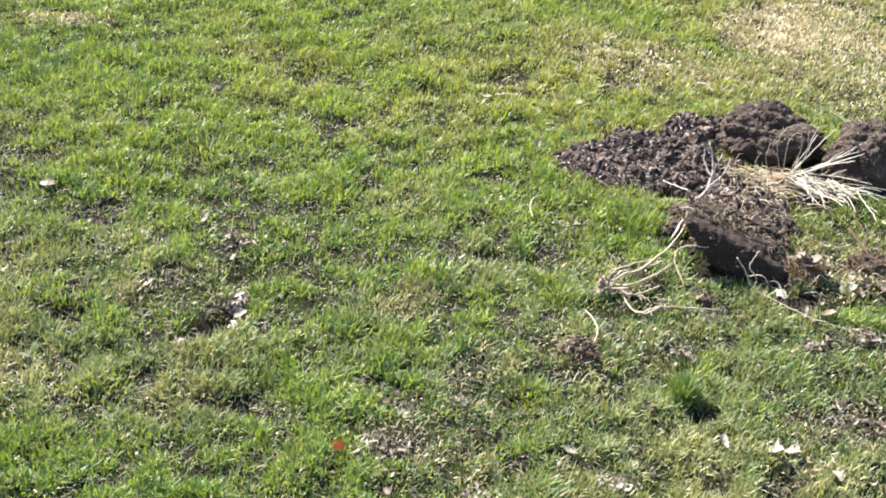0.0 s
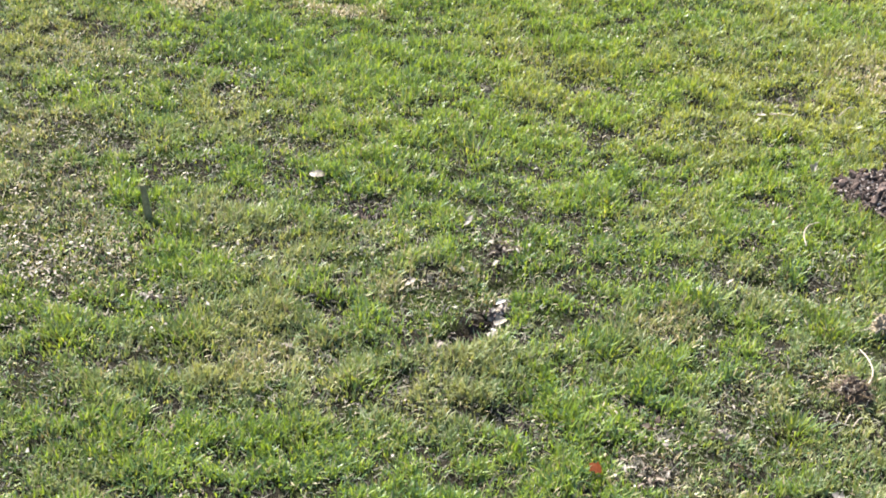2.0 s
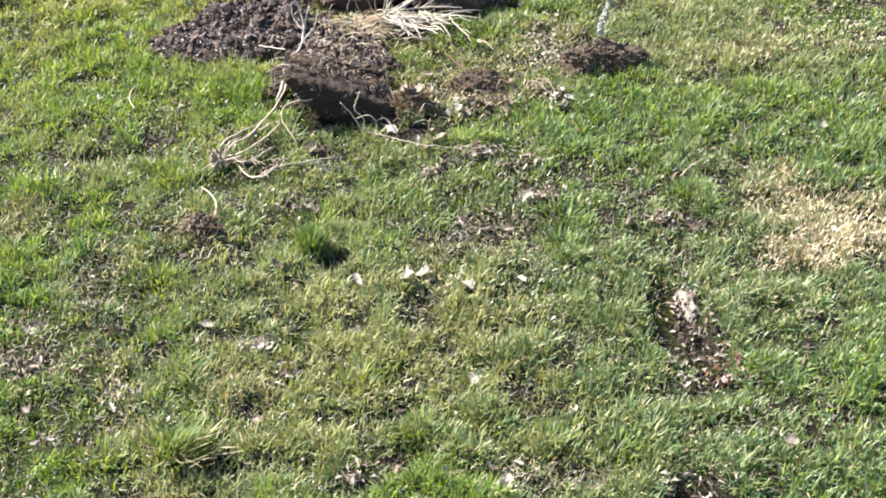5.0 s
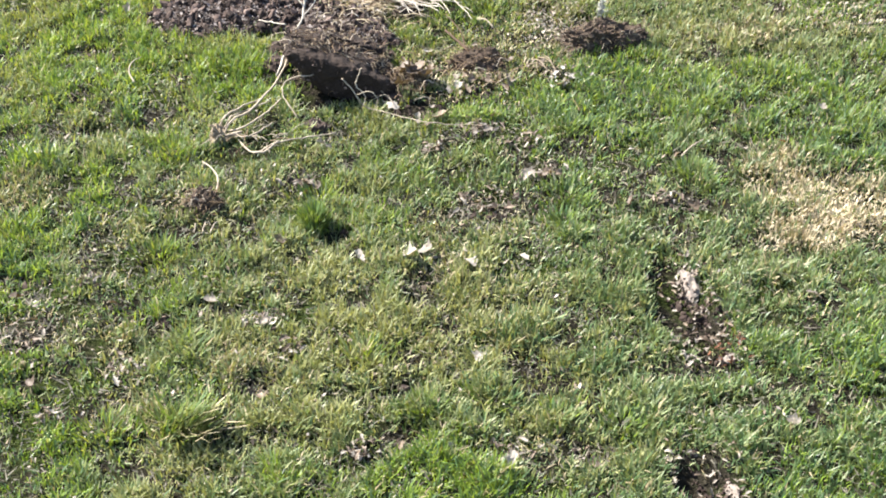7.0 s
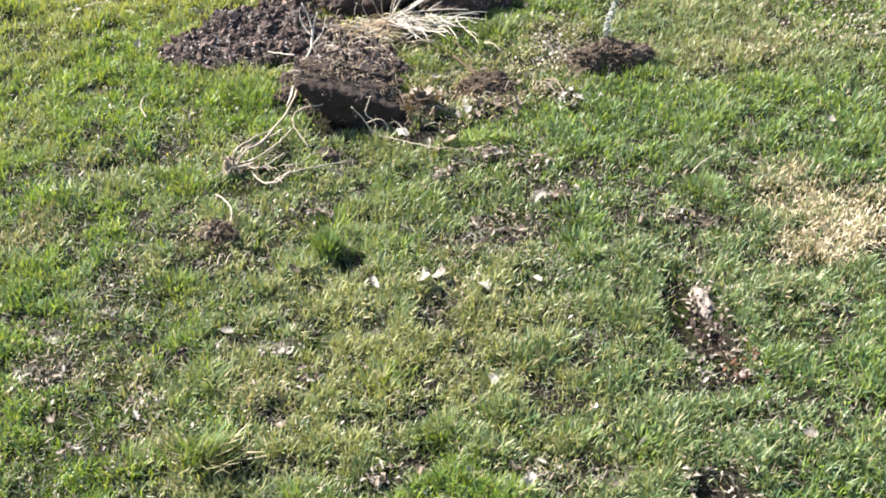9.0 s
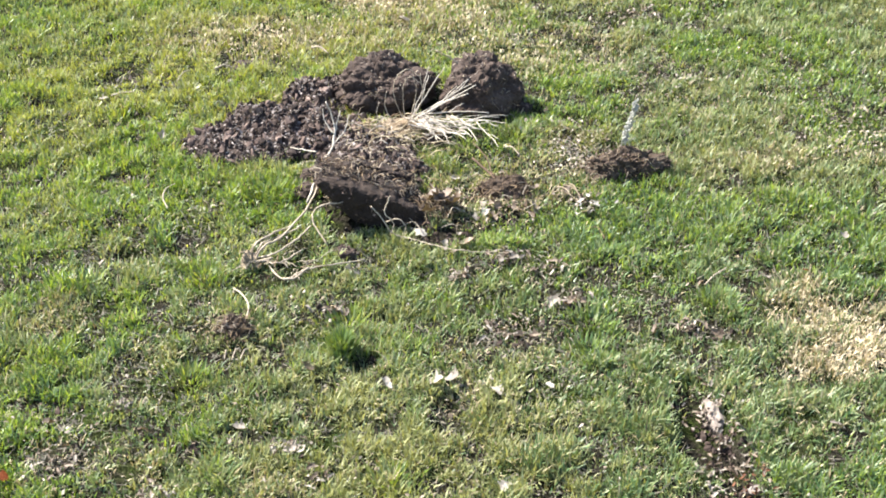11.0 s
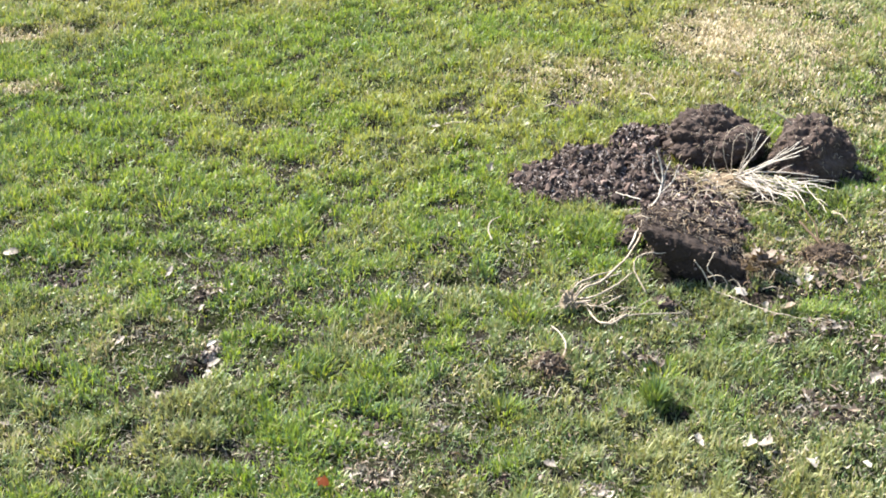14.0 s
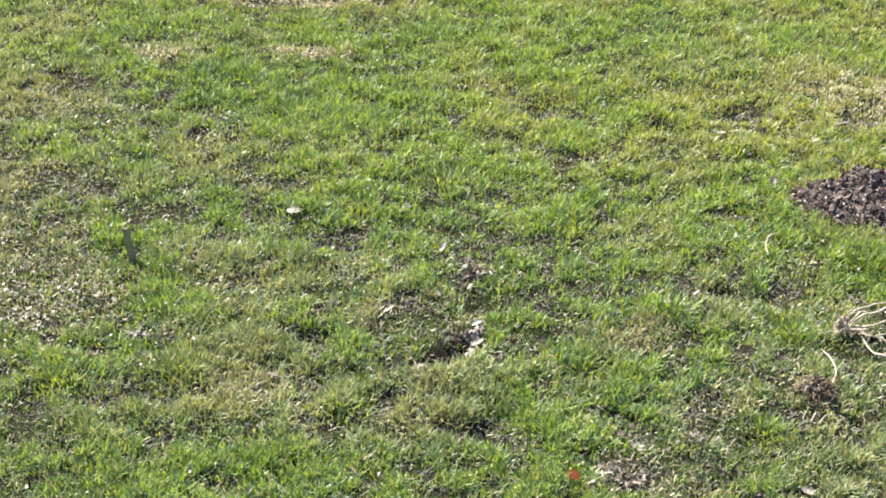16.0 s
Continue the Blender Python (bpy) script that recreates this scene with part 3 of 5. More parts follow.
# the thatch itself: short dead brown scraps lying flat
ux_, uy_ = scatter(420000, rs)
keep = rs.rand(len(ux_)) < 0.45 * (1.05 - value_noise(ux_, uy_, 0.050, 28)) * np.clip(1.2 - 0.45 * np.clip(uy_ - 2.6, 0, 2), 0, 1) * np.clip(0.55 + 0.5 * (uy_ - 2.2), 0.55, 1) * (1 - amount(ux_, uy_, BARE)) + 0.6 * amount(ux_, uy_, HOLLOW)
ux_, uy_ = ux_[keep], uy_[keep]
k = len(ux_)
a, lean, l, w = rs.uniform(0, 6.283, k), rs.uniform(0.9, 1.6, k), rs.uniform(0.006, 0.026, k), rs.uniform(0.0009, 0.0019, k)
p0 = np.stack([ux_, uy_, ground_z(ux_, uy_) + rs.uniform(0.0005, 0.006, k)], -1)
sd = np.stack([-np.sin(a), np.cos(a), rs.normal(0, 0.5, k)], -1) * w[:, None]
tip = p0 + np.stack([np.cos(a) * np.sin(lean), np.sin(a) * np.sin(lean), np.cos(lean)], -1) * l[:, None]
me = bpy.data.meshes.new("thatch")
me.vertices.add(k * 3)
me.vertices.foreach_set("co", np.stack([p0 - sd, p0 + sd, tip], 1).ravel())
me.loops.add(k * 3)
me.loops.foreach_set("vertex_index", np.arange(k * 3))
me.polygons.add(k)
me.polygons.foreach_set("loop_start", np.arange(k) * 3)
me.materials.append(THATCH)
me.update(calc_edges=True)
tagged(new("thatch", me), "brown dead thatch scraps on the soil of the lawn", "thatch", kind="stuff")

# dead blades lying flat in the thatch
lx, ly = scatter(60000, rs)
k = len(lx)
keep = (rs.rand(k) > 0.9 * amount(lx, ly, BARE)) & (rs.rand(k) < 0.05 + 0.5 * np.clip(fbm(lx, ly, 0.12, 51) - 0.25, 0, 1) + amount(lx, ly, DRY) + 0.5 * amount(lx, ly, rounds(PALER)) + 0.4 * amount(lx, ly, LEAFY))
lx, ly = lx[keep], ly[keep]
k = len(lx)
blades("dead_grass", lx, ly, rs.uniform(0.008, 0.024, k), rs.uniform(0.0012, 0.0024, k), rs.uniform(1.1, 1.5, k), rs.uniform(0, 6.283, k),
       ground_z(lx, ly) + rs.uniform(0.002, 0.010, k), np.where(rs.rand(k) < 0.85, 2, 1), rs, "dead straw-coloured grass blades lying in the thatch", 0.1)
# the dead mat of the straw patches, short bleached stubble
k = 56000
which = rs.choice(len(DRY), k, p=np.array([d[2] * d[3] + 0.004 for d in DRY]) / sum(d[2] * d[3] + 0.004 for d in DRY))
ell = np.array([d[:4] for d in DRY])[which]
lx, ly = ell[:, 0] + rs.normal(0, 0.6, k) * ell[:, 2], ell[:, 1] + rs.normal(0, 0.6, k) * ell[:, 3]
keep = rs.rand(k) < amount(lx, ly, DRY) ** 1.3 * (1 - amount(lx, ly, BARE)) * np.clip(2.4 * (0.6 * value_noise(lx, ly, 0.06, 54) + 0.4 * value_noise(lx, ly, 0.025, 55) - 0.20), 0.10, 1)
lx, ly = lx[keep], ly[keep]
k = len(lx)
blades("straw_mat", lx, ly, rs.uniform(0.006, 0.018, k), rs.uniform(0.0016, 0.0034, k), rs.uniform(0.2, 1.5, k), rs.uniform(0, 6.283, k),
       ground_z(lx, ly) + rs.uniform(0.000, 0.010, k), np.full(k, 6), rs, "matted dead pale straw grass in a dry patch", 0.4)

# the lawn goes on round about, in coarser tufts, thinning out with the distance
k = 26000
ra, aa = 0.3 + 7.0 * rs.rand(k) ** 0.7, rs.uniform(0, 6.283, k)
ox, oy = ra * np.cos(aa), 1.5 + ra * np.sin(aa)
keep = ~in_view(ox, oy) & (fbm(ox, oy, 0.25, 101) > 0.42)
ox, oy = np.repeat(ox[keep], 5), np.repeat(oy[keep], 5)
k = len(ox)
ox, oy = ox + rs.normal(0, 0.012, k), oy + rs.normal(0, 0.012, k)
blades("grass_beyond", ox, oy, rs.uniform(0.010, 0.028, k), rs.uniform(0.004, 0.008, k), np.abs(rs.normal(0.6, 0.4, k)), rs.uniform(0, 6.283, k), ground_z(ox, oy),
       rs.choice([0, 1, 1, 4, 2], k, p=[0.3, 0.25, 0.15, 0.2, 0.1]), rs, "lawn grass going on round about", 0.8)


# ---------------------------------------------------------------- heaps and clods of earth
def clod(label, x, y, rx, ry, rz, seed, rough=0.22, mat=SOIL, loose=380, rot=0.0, detail=5, name="earth_clod", lobes=0.0, shape=None):
    ob = thing(name, label, "clod", x, y, gz(x, y) - 0.012, rot)
    body = part("body", shape or lump(rx, ry, rz, seed, rough, detail, lobes=lobes), mat, ob)
    rs = random.Random(seed)
    vs = [v.co.copy() for v in body.data.vertices if v.co.z > 0.01]
    spots = [(*vs[rs.randrange(len(vs))], rs.uniform(0.0012, 0.0042)) for _ in range(loose)]
    tagged(part("crumb_layer", crumbs(spots, rs), CRUMB, ob, "loose crumbs of earth sticking to it"), kind="stuff")
    return ob, vs


def rootlets(parent, vs, count, seed, reach=0.03, r=0.0006, mat=ROOT):
    """Fine hair roots standing out of a clod, each a part."""
    rs = random.Random(seed)
    for _ in range(count):
        p = vs[rs.randrange(len(vs))]
        out = Vector((p.x, p.y, 0.02)).normalized()
        a = p + out * reach * rs.uniform(0.3, 0.7) + Vector((rs.uniform(-1, 1), rs.uniform(-1, 1), rs.uniform(-0.3, 1))) * reach * 0.5
        b = a + Vector((rs.uniform(-1, 1), rs.uniform(-1, 1), rs.uniform(-1.4, 0.4))) * reach * 0.8
        part("rootlet", root_shape([p - out * 0.004, a, b], r * rs.uniform(0.8, 1.6), r * 0.5, rs.randrange(999), 4, 0.0006, 4), mat, parent)


left_clod, vs = clod("dark brown lobed root ball of earth lying on its side", 0.205, 3.80, 0.106, 0.085, 0.084, 3, 0.10, detail=6, lobes=1.0, loose=260)
rootlets(left_clod, vs, 14, 5)
left_vs = vs
right_clod, vs = clod("dark rounded root ball of earth with fine roots", 0.440, 3.735, 0.092, 0.085, 0.095, 8, 0.09, detail=6, lobes=0.7, loose=220)
rootlets(right_clod, vs, 18, 6)
right_vs = vs
front_clod, front_vs = clod("upturned sod of dark earth with a steep shaded face", 0.135, 3.215, 0, 0, 0, 12, mat=SHADED_SOIL, loose=420, shape=sod_block(0.100, 0.080, 0.17, 0.150, 0.078, 12))
flap_clod, flap_vs = clod("torn brown flap of sod beside the upturned earth", 0.268, 3.19, 0.036, 0.042, 0.028, 17, 0.40, SOD, 110, detail=4)
rootlets(flap_clod, flap_vs, 18, 27, 0.03, 0.0008, TWIG)
rootlets(front_clod, front_vs, 9, 7, 0.03, 0.0005, TWIG)
low_clod, low_vs = clod("low brown sod turned out of the lawn, ragged at its edge", 0.738, 3.338, 0.086, 0.048, 0.044, 21, 0.36, SOD, 420)
rootlets(low_clod, low_vs, 9, 8, 0.018, 0.0008, DARKTWIG)
rootlets(low_clod, low_vs, 18, 18, 0.03)
red_clod, red_vs = clod("small red-brown torn sod with root fibres", 0.445, 3.272, 0.056, 0.036, 0.030, 25, 0.35, SOD, 90, detail=4)
rootlets(red_clod, red_vs, 16, 9, 0.03, 0.0008, TWIG)
plug, plug_vs = clod("small brown turf plug lying on the grass", -0.152, 2.745, 0.030, 0.024, 0.032, 31, 0.35, SOD, 110, detail=4)
rootlets(plug, plug_vs, 26, 10, 0.018, 0.0008, TWIG)
part("root", root_shape([(0.02, 0.02, 0.02), (0.029, 0.04, 0.036), (0.027, 0.07, 0.040), (0.012, 0.105, 0.040), (-0.003, 0.13, 0.036)], 0.0021, 0.0015, 4), ROOT, plug, "curved bare pale root", True)
for x, y, a, b, h in ((0.722, 2.425, 0.018, 0.034, 0.012), (0.716, 2.395, 0.016, 0.024, 0.010), (0.742, 2.205, 0.022, 0.014, 0.006), (0.662, 1.92, 0.012, 0.036, 0.007), (0.612, 1.99, 0.020, 0.008, 0.005),
                      (-0.838, 2.762, 0.012, 0.024, 0.010), (-0.832, 2.728, 0.011, 0.016, 0.009), (-0.826, 2.674, 0.012, 0.011, 0.009), (-0.897, 2.584, 0.020, 0.016, 0.018), (-0.916, 2.606, 0.018, 0.012, 0.014), (-0.850, 2.742, 0.010, 0.012, 0.010), (-0.878, 2.566, 0.012, 0.010, 0.008)):
    clod("pale dry lump of soil at the rim of a pit", x, y, a, b, h + 0.006, int(x * 1000), 0.4, PALESOIL, 30, detail=3)
small_clods = [(0.30, 3.56, 0.03, 0.022), (0.535, 3.70, 0.035, 0.025), (0.022, 3.37, 0.04, 0.03), (-0.005, 3.31, 0.03, 0.025), (0.07, 3.03, 0.028, 0.02), (0.31, 3.20, 0.022, 0.016),
               (-0.427, 3.42, 0.022, 0.014), (0.81, 3.33, 0.03, 0.02), (0.255, 3.13, 0.028, 0.020), (-1.25, 2.985, 0.028, 0.016), (-0.17, 4.08, 0.035, 0.02), (-0.45, 3.985, 0.025, 0.016)]
for i, (x, y, r, h) in enumerate(small_clods):
    clod("small loose clod of dark earth in the grass", x, y, r, r * 0.8, h, 50 + i, 0.3, loose=40, detail=3)


# the spread heap of crumbled earth
def heap_height(x, y):
    e = ellipse(x, y, -0.085, 3.63, 0.222, 0.165, 10)
    e2 = ellipse(x, y, 0.055, 3.83, 0.13, 0.10, 30)
    e3 = ellipse(x, y, 0.145, 3.42, 0.125, 0.21, 0)
    dome = lambda q: np.clip(1 - q, 0, 1) ** 0.6
    return np.maximum(np.maximum(0.052 * dome(e), 0.045 * dome(e2)), 0.042 * dome(e3)) * (-0.02 + 2.0 * fbm(x, y, 0.060, 61, 4)) - 0.004


heap = thing("earth_heap", "spread heap of crumbled dark earth on the lawn", "heap", -0.1, 3.66, 0.0)
hx, hy = np.arange(-0.40, 0.34, 0.006), np.arange(3.18, 4.02, 0.006)
HX, HY = np.meshgrid(hx, hy)
HZ = ground_z(HX, HY) + heap_height(HX, HY)
ids = np.arange(HX.size).reshape(HX.shape)
solid = heap_height(HX, HY) > -0.0035
faces = [tuple(int(v) for v in (ids[j, i], ids[j, i + 1], ids[j + 1, i + 1], ids[j + 1, i])) for j in range(len(hy) - 1) for i in range(len(hx) - 1)
         if solid[j:j + 2, i:i + 2].any()]
used = sorted({v for f in faces for v in f})
back = {v: i for i, v in enumerate(used)}
body = part("body", ([(float(HX.flat[v]) + 0.1, float(HY.flat[v]) - 3.66, float(HZ.flat[v])) for v in used], [tuple(back[v] for v in f) for f in faces]), SOIL, heap)
rs2 = random.Random(77)
spots = []
while len(spots) < 6400:
    x, y = rs2.uniform(-0.42, 0.34), rs2.uniform(3.18, 4.02)
    h = float(heap_height(np.array([x]), np.array([y]))[0])
    if h > 0.0 or (h > -0.0039 and rs2.random() < 0.2) or rs2.random() < 0.008:
        size = min(0.0021 * rs2.paretovariate(1.9), 0.0125)
        spots.append((x + 0.1, y - 3.66, gz(x, y) + max(h, 0.002) + size * 0.3, size))
tagged(part("crumb_layer", crumbs(spots, rs2), CRUMB, heap, "crumbs and small lumps of dry earth"), kind="stuff")

# thin pale flakes of dry soil, root skin and leaf among the crumbs
qf = np.random.RandomState(78)
fx, fy = qf.uniform(-0.42, 0.34, 90000), qf.uniform(3.18, 4.02, 90000)
fh = heap_height(fx, fy)
keep = fh > 0.001
fx, fy, fh = fx[keep][:12000], fy[keep][:12000], fh[keep][:12000]
k = len(fx)
size, a = 0.0012 + 0.0044 * qf.rand(k) ** 1.6, qf.uniform(0, 6.283, k)
u1 = np.stack([np.cos(a), np.sin(a), qf.normal(0, 0.6, k)], -1) * size[:, None]
u2 = np.stack([-np.sin(a), np.cos(a), qf.normal(0, 0.6, k)], -1) * (size * qf.uniform(0.25, 0.7, k))[:, None]
c0 = np.stack([fx + 0.1, fy - 3.66, ground_z(fx, fy) + fh + qf.uniform(0.001, 0.005, k)], -1)
co = np.stack([c0 - u1, c0 - u2, c0 + u1, c0 + u2], 1).reshape(-1, 3)
flakes = part("flake_layer", ([tuple(p) for p in co.tolist()], [(i * 4, i * 4 + 1, i * 4 + 2, i * 4 + 3) for i in range(k)]), FLAKE, heap, "thin pale flakes of dry soil and root skin")
tagged(flakes, kind="stuff")

# crumbs strewn in the pits and torn places
spots = []
for cx, cy, rx, ry, n_ in ((0.708, 2.345, 0.05, 0.14, 260), (0.628, 1.885, 0.05, 0.09, 150), (-0.867, 2.655, 0.040, 0.08, 240), (0.30, 3.08, 0.10, 0.08, 160), (0.5, 3.25, 0.14, 0.10, 160),
                           (0.40, 2.68, 0.08, 0.03, 90), (-1.25, 2.99, 0.06, 0.04, 90), (-0.17, 4.07, 0.08, 0.03, 90), (0.12, 3.3, 0.14, 0.2, 260), (0.42, 3.72, 0.2, 0.1, 200)):
    for _ in range(n_):
        x, y = rs2.gauss(cx, rx * 0.5), rs2.gauss(cy, ry * 0.5)
        spots.append((x, y, gz(x, y) + 0.002, min(0.002 * rs2.paretovariate(2.2), 0.009)))
for cx, cy, r in HOLLOWS_NEAR + HOLLOWS_LEFT + HOLLOWS_FAR + LITTER:
    for _ in range(int(380 * r)):
        x, y = rs2.gauss(cx, r * 0.6), rs2.gauss(cy, r * 0.5)
        spots.append((x, y, gz(x, y) + 0.003, min(0.0022 * rs2.paretovariate(1.8), 0.010)))
v_, f_ = crumbs(spots, rs2)
tagged(new("loose_earth", mesh_of("loose_earth", v_, f_, SOIL)), "loose crumbs of earth in the torn places of the lawn", "earth", kind="stuff")


# ---------------------------------------------------------------- roots and dry stems
def stem(parent, name, ctrl, r0, r1, seed, mat=ROOT, wobble=0.0012, origin=(0, 0, 0), n=6):
    o = Vector(origin)
    return part(name, root_shape([Vector(p) - o for p in ctrl], r0, r1, seed, n, wobble), mat, parent, smooth=True)


# the long root bundle that has been pulled out, with its knot
O = (-0.115, 3.0, 0.0)
bundle = thing("root_bundle", "bundle of pale bare roots pulled from the ground", "roots", *O[:2], 0.0)
bm = lump(0.015, 0.021, 0.021, 41, 0.5, 4)
bmesh.ops.translate(bm, verts=bm.verts, vec=(-0.012, 0.0, gz(-0.115, 3.0) + 0.008))
part("knot", bm, KNOT, bundle, "brown fibrous knot where the roots meet")
stem(bundle, "root", [(-0.125, 3.005, 0.02), (-0.114, 3.012, 0.052), (-0.079, 3.047, 0.055), (-0.034, 3.095, 0.045)], 0.0022, 0.0017, 1, origin=O)
stem(bundle, "root", [(-0.119, 2.993, 0.02), (-0.096, 3.011, 0.047), (-0.055, 3.048, 0.05), (0.001, 3.165, 0.055), (0.033, 3.297, 0.065), (0.046, 3.33, 0.09)], 0.0027, 0.0020, 2, origin=O)
stem(bundle, "root", [(-0.114, 3.01, 0.02), (-0.073, 2.998, 0.035), (-0.024, 3.047, 0.042), (0.004, 3.09, 0.045)], 0.0024, 0.0014, 3, origin=O)
stem(bundle, "root", [(-0.101, 2.994, 0.022), (-0.064, 2.973, 0.028), (-0.017, 3.017, 0.03)], 0.0020, 0.0013, 4, origin=O)
stem(bundle, "root", [(-0.118, 3.0, 0.022), (-0.10, 3.025, 0.045), (-0.06, 3.055, 0.045), (-0.02, 3.11, 0.03)], 0.0020, 0.0013, 5, origin=O)
stem(bundle, "root", [(-0.124, 2.99, 0.02), (-0.102, 2.988, 0.026), (-0.078, 2.992, 0.028)], 0.0032, 0.0026, 6, origin=O)
stem(bundle, "root", [(-0.09, 3.0, 0.01), (-0.055, 2.918, 0.02), (-0.016, 2.938, 0.027), (0.045, 2.956, 0.026), (0.112, 2.973, 0.022)], 0.0020, 0.0013, 7, origin=O)
stem(bundle, "root", [(-0.055, 2.918, 0.022), (-0.03, 2.915, 0.025), (-0.005, 2.945, 0.03)], 0.0029, 0.0020, 8, origin=O)
stem(bundle, "root", [(0.037, 3.048, 0.018), (0.008, 3.1, 0.052), (0.023, 3.125, 0.072), (0.076, 3.133, 0.075)], 0.0018, 0.0014, 9, origin=O)
rb = random.Random(4)
for i in range(26):
    x, y = rb.gauss(-0.05, 0.035), rb.gauss(2.965, 0.022)
    a = rb.uniform(0, 6.28)
    l = rb.uniform(0.02, 0.05)
    p = Vector((x, y, gz(x, y) + rb.uniform(0.012, 0.026)))
    d = Vector((math.cos(a), math.sin(a), rb.uniform(-0.1, 0.2)))
    stem(bundle, "rootlet", [p, p + d * l * 0.5 + Vector((0, 0, 0.006)), p + d * l], 0.0010, 0.0006, 100 + i, rb.choice([ROOT, ROOT, TWIG]), 0.001, O, 4)

# the forked stalk against the heap
O = (0.0, 3.22, 0.0)
stalk = thing("dry_stalk", "forked dry whitish plant stalk leaning against the earth", "stalk", 0.0, 3.22, 0.0)
trunk = stem(stalk, "stem", [(-0.004, 3.218, 0.03), (0.027, 3.297, 0.07), (0.060, 3.36, 0.10), (0.064, 3.40, 0.14), (0.050, 3.41, 0.185)], 0.0030, 0.0016, 1, BLEACHED_STEM, origin=O)
stem(trunk, "branch", [(0.060, 3.36, 0.10), (0.070, 3.395, 0.13), (0.080, 3.40, 0.165)], 0.0022, 0.0013, 2, BLEACHED_STEM, origin=O)
stem(trunk, "branch", [(0.062, 3.38, 0.12), (0.045, 3.40, 0.14), (0.040, 3.41, 0.17)], 0.0019, 0.0011, 3, BLEACHED_STEM, origin=O)
stem(trunk, "branch", [(0.060, 3.36, 0.10), (0.088, 3.39, 0.12), (0.10, 3.40, 0.155)], 0.0017, 0.0010, 4, BLEACHED_STEM, origin=O)
stem(trunk, "branch", [(0.02, 3.40, 0.062), (-0.012, 3.42, 0.062), (-0.04, 3.44, 0.058)], 0.0018, 0.0012, 5, BLEACHED_STEM, origin=O)

# the torn dry plant between the clods: straw crown, stems fanned out to the side and up
O = (0.245, 3.62, 0.0)
plant = thing("dry_plant", "torn dry plant with pale stems fanned out from a straw crown", "dry plant", *O[:2], 0.0)
bm = lump(0.070, 0.045, 0.020, 61, 0.5, 4)
bmesh.ops.translate(bm, verts=bm.verts, vec=(0, 0, gz(0.245, 3.62) - 0.005))
part("crown", bm, CROWN, plant, "matted straw crown of the plant")
rb = random.Random(9)


def limb(base, a, e, l, r, name="stem", mat=BLEACHED_STEM, forks=2, sag=0.0):
    """A stiff, slightly kinked dry stem with a few side twigs, as parts of the plant."""
    d = Vector((math.cos(a) * math.cos(e), math.sin(a) * math.cos(e), math.sin(e)))
    side = Vector((-math.sin(a), math.cos(a), 0))
    pts = [Vector(base)]
    for i in range(4):
        step = d * l / 4 + side * rb.gauss(0, l * 0.022) + Vector((0, 0, rb.gauss(0, l * 0.014) - sag * l * (i + 1) / 10))
        pts.append(pts[-1] + step)
    for p in pts[1:]:
        p.z = max(p.z, gz(p.x, p.y) + 0.034)
    main = stem(plant, name, pts, r * rb.uniform(0.72, 1.0), r * 0.5, rb.randrange(9999), mat, 0.0007, O, 4)
    for _ in range(forks):
        at = pts[rb.choice([1, 2, 2, 3])]
        b, f, k = a + rb.choice([-1, 1]) * rb.uniform(0.3, 0.75), e + rb.uniform(-0.15, 0.35), l * rb.uniform(0.22, 0.5)
        end = at + Vector((math.cos(b) * math.cos(f), math.sin(b) * math.cos(f), math.sin(f))) * k
        end.z = max(end.z, gz(end.x, end.y) + 0.026)
        stem(main, "twig", [at, at.lerp(end, 0.5) + Vector((0, 0, rb.gauss(0, 0.004))), end], r * 0.7, r * 0.4, rb.randrange(9999), mat, 0.0006, O, 4)


Z0 = gz(0.26, 3.62)
# heading, rise, length, radius, side twigs of the main stems
for a, e, l, r, forks in ((-4, 4, 0.20, 0.0026, 2), (-14, 3, 0.19, 0.0022, 3), (-28, 2, 0.20, 0.0020, 2), (-42, 1, 0.20, 0.0022, 2), (-58, 0, 0.18, 0.0018, 2), (-50, 2, 0.15, 0.0018, 2), (-36, 3, 0.16, 0.0016, 2), (-8, 3, 0.25, 0.0013, 1), (-72, 0, 0.13, 0.0015, 1),
                       (6, 26, 0.17, 0.0024, 1), (14, 34, 0.16, 0.0018, 1), (34, 46, 0.15, 0.0020, 1), (16, 18, 0.19, 0.0022, 1), (50, 58, 0.13, 0.0014, 0)):
    limb((0.26 + rb.gauss(0, 0.012), 3.62 + rb.gauss(0, 0.010), Z0 + 0.030), radians(a), radians(e), l, r, forks=forks, sag=0.05 if e < 10 else 0.0)
for i in range(17):
    limb((0.31 + rb.gauss(0, 0.045), 3.585 + rb.gauss(0, 0.02), Z0 + 0.040), radians(rb.uniform(-80, -8)), radians(rb.uniform(-3, 7)), rb.uniform(0.07, 0.14), 0.0015, forks=1, sag=0.03)
# the straw of the crown, some of it spilling over the sod in front
for i in range(150):
    x, y = rb.gauss(0.225, 0.060), rb.gauss(3.575, 0.050)
    a, l = rb.uniform(0, 6.28), rb.uniform(0.025, 0.075)
    p = Vector((x, y, gz(x, y) + max(0.0, float(heap_height(np.array([x]), np.array([y]))[0])) + rb.uniform(0.006, 0.030)))
    d = Vector((math.cos(a), math.sin(a) * 0.8, rb.uniform(-0.2, 0.35)))
    stem(plant, "straw", [p, p + d * l * 0.5 + Vector((0, 0, 0.005)), p + d * l - Vector((0, 0, 0.006))], rb.uniform(0.0008, 0.0015), 0.0006, rb.randrange(9999), rb.choice([STRAW, KNOT, BLEACHED_STEM, TWIG, STUBBLE]), 0.0012, O, 3)
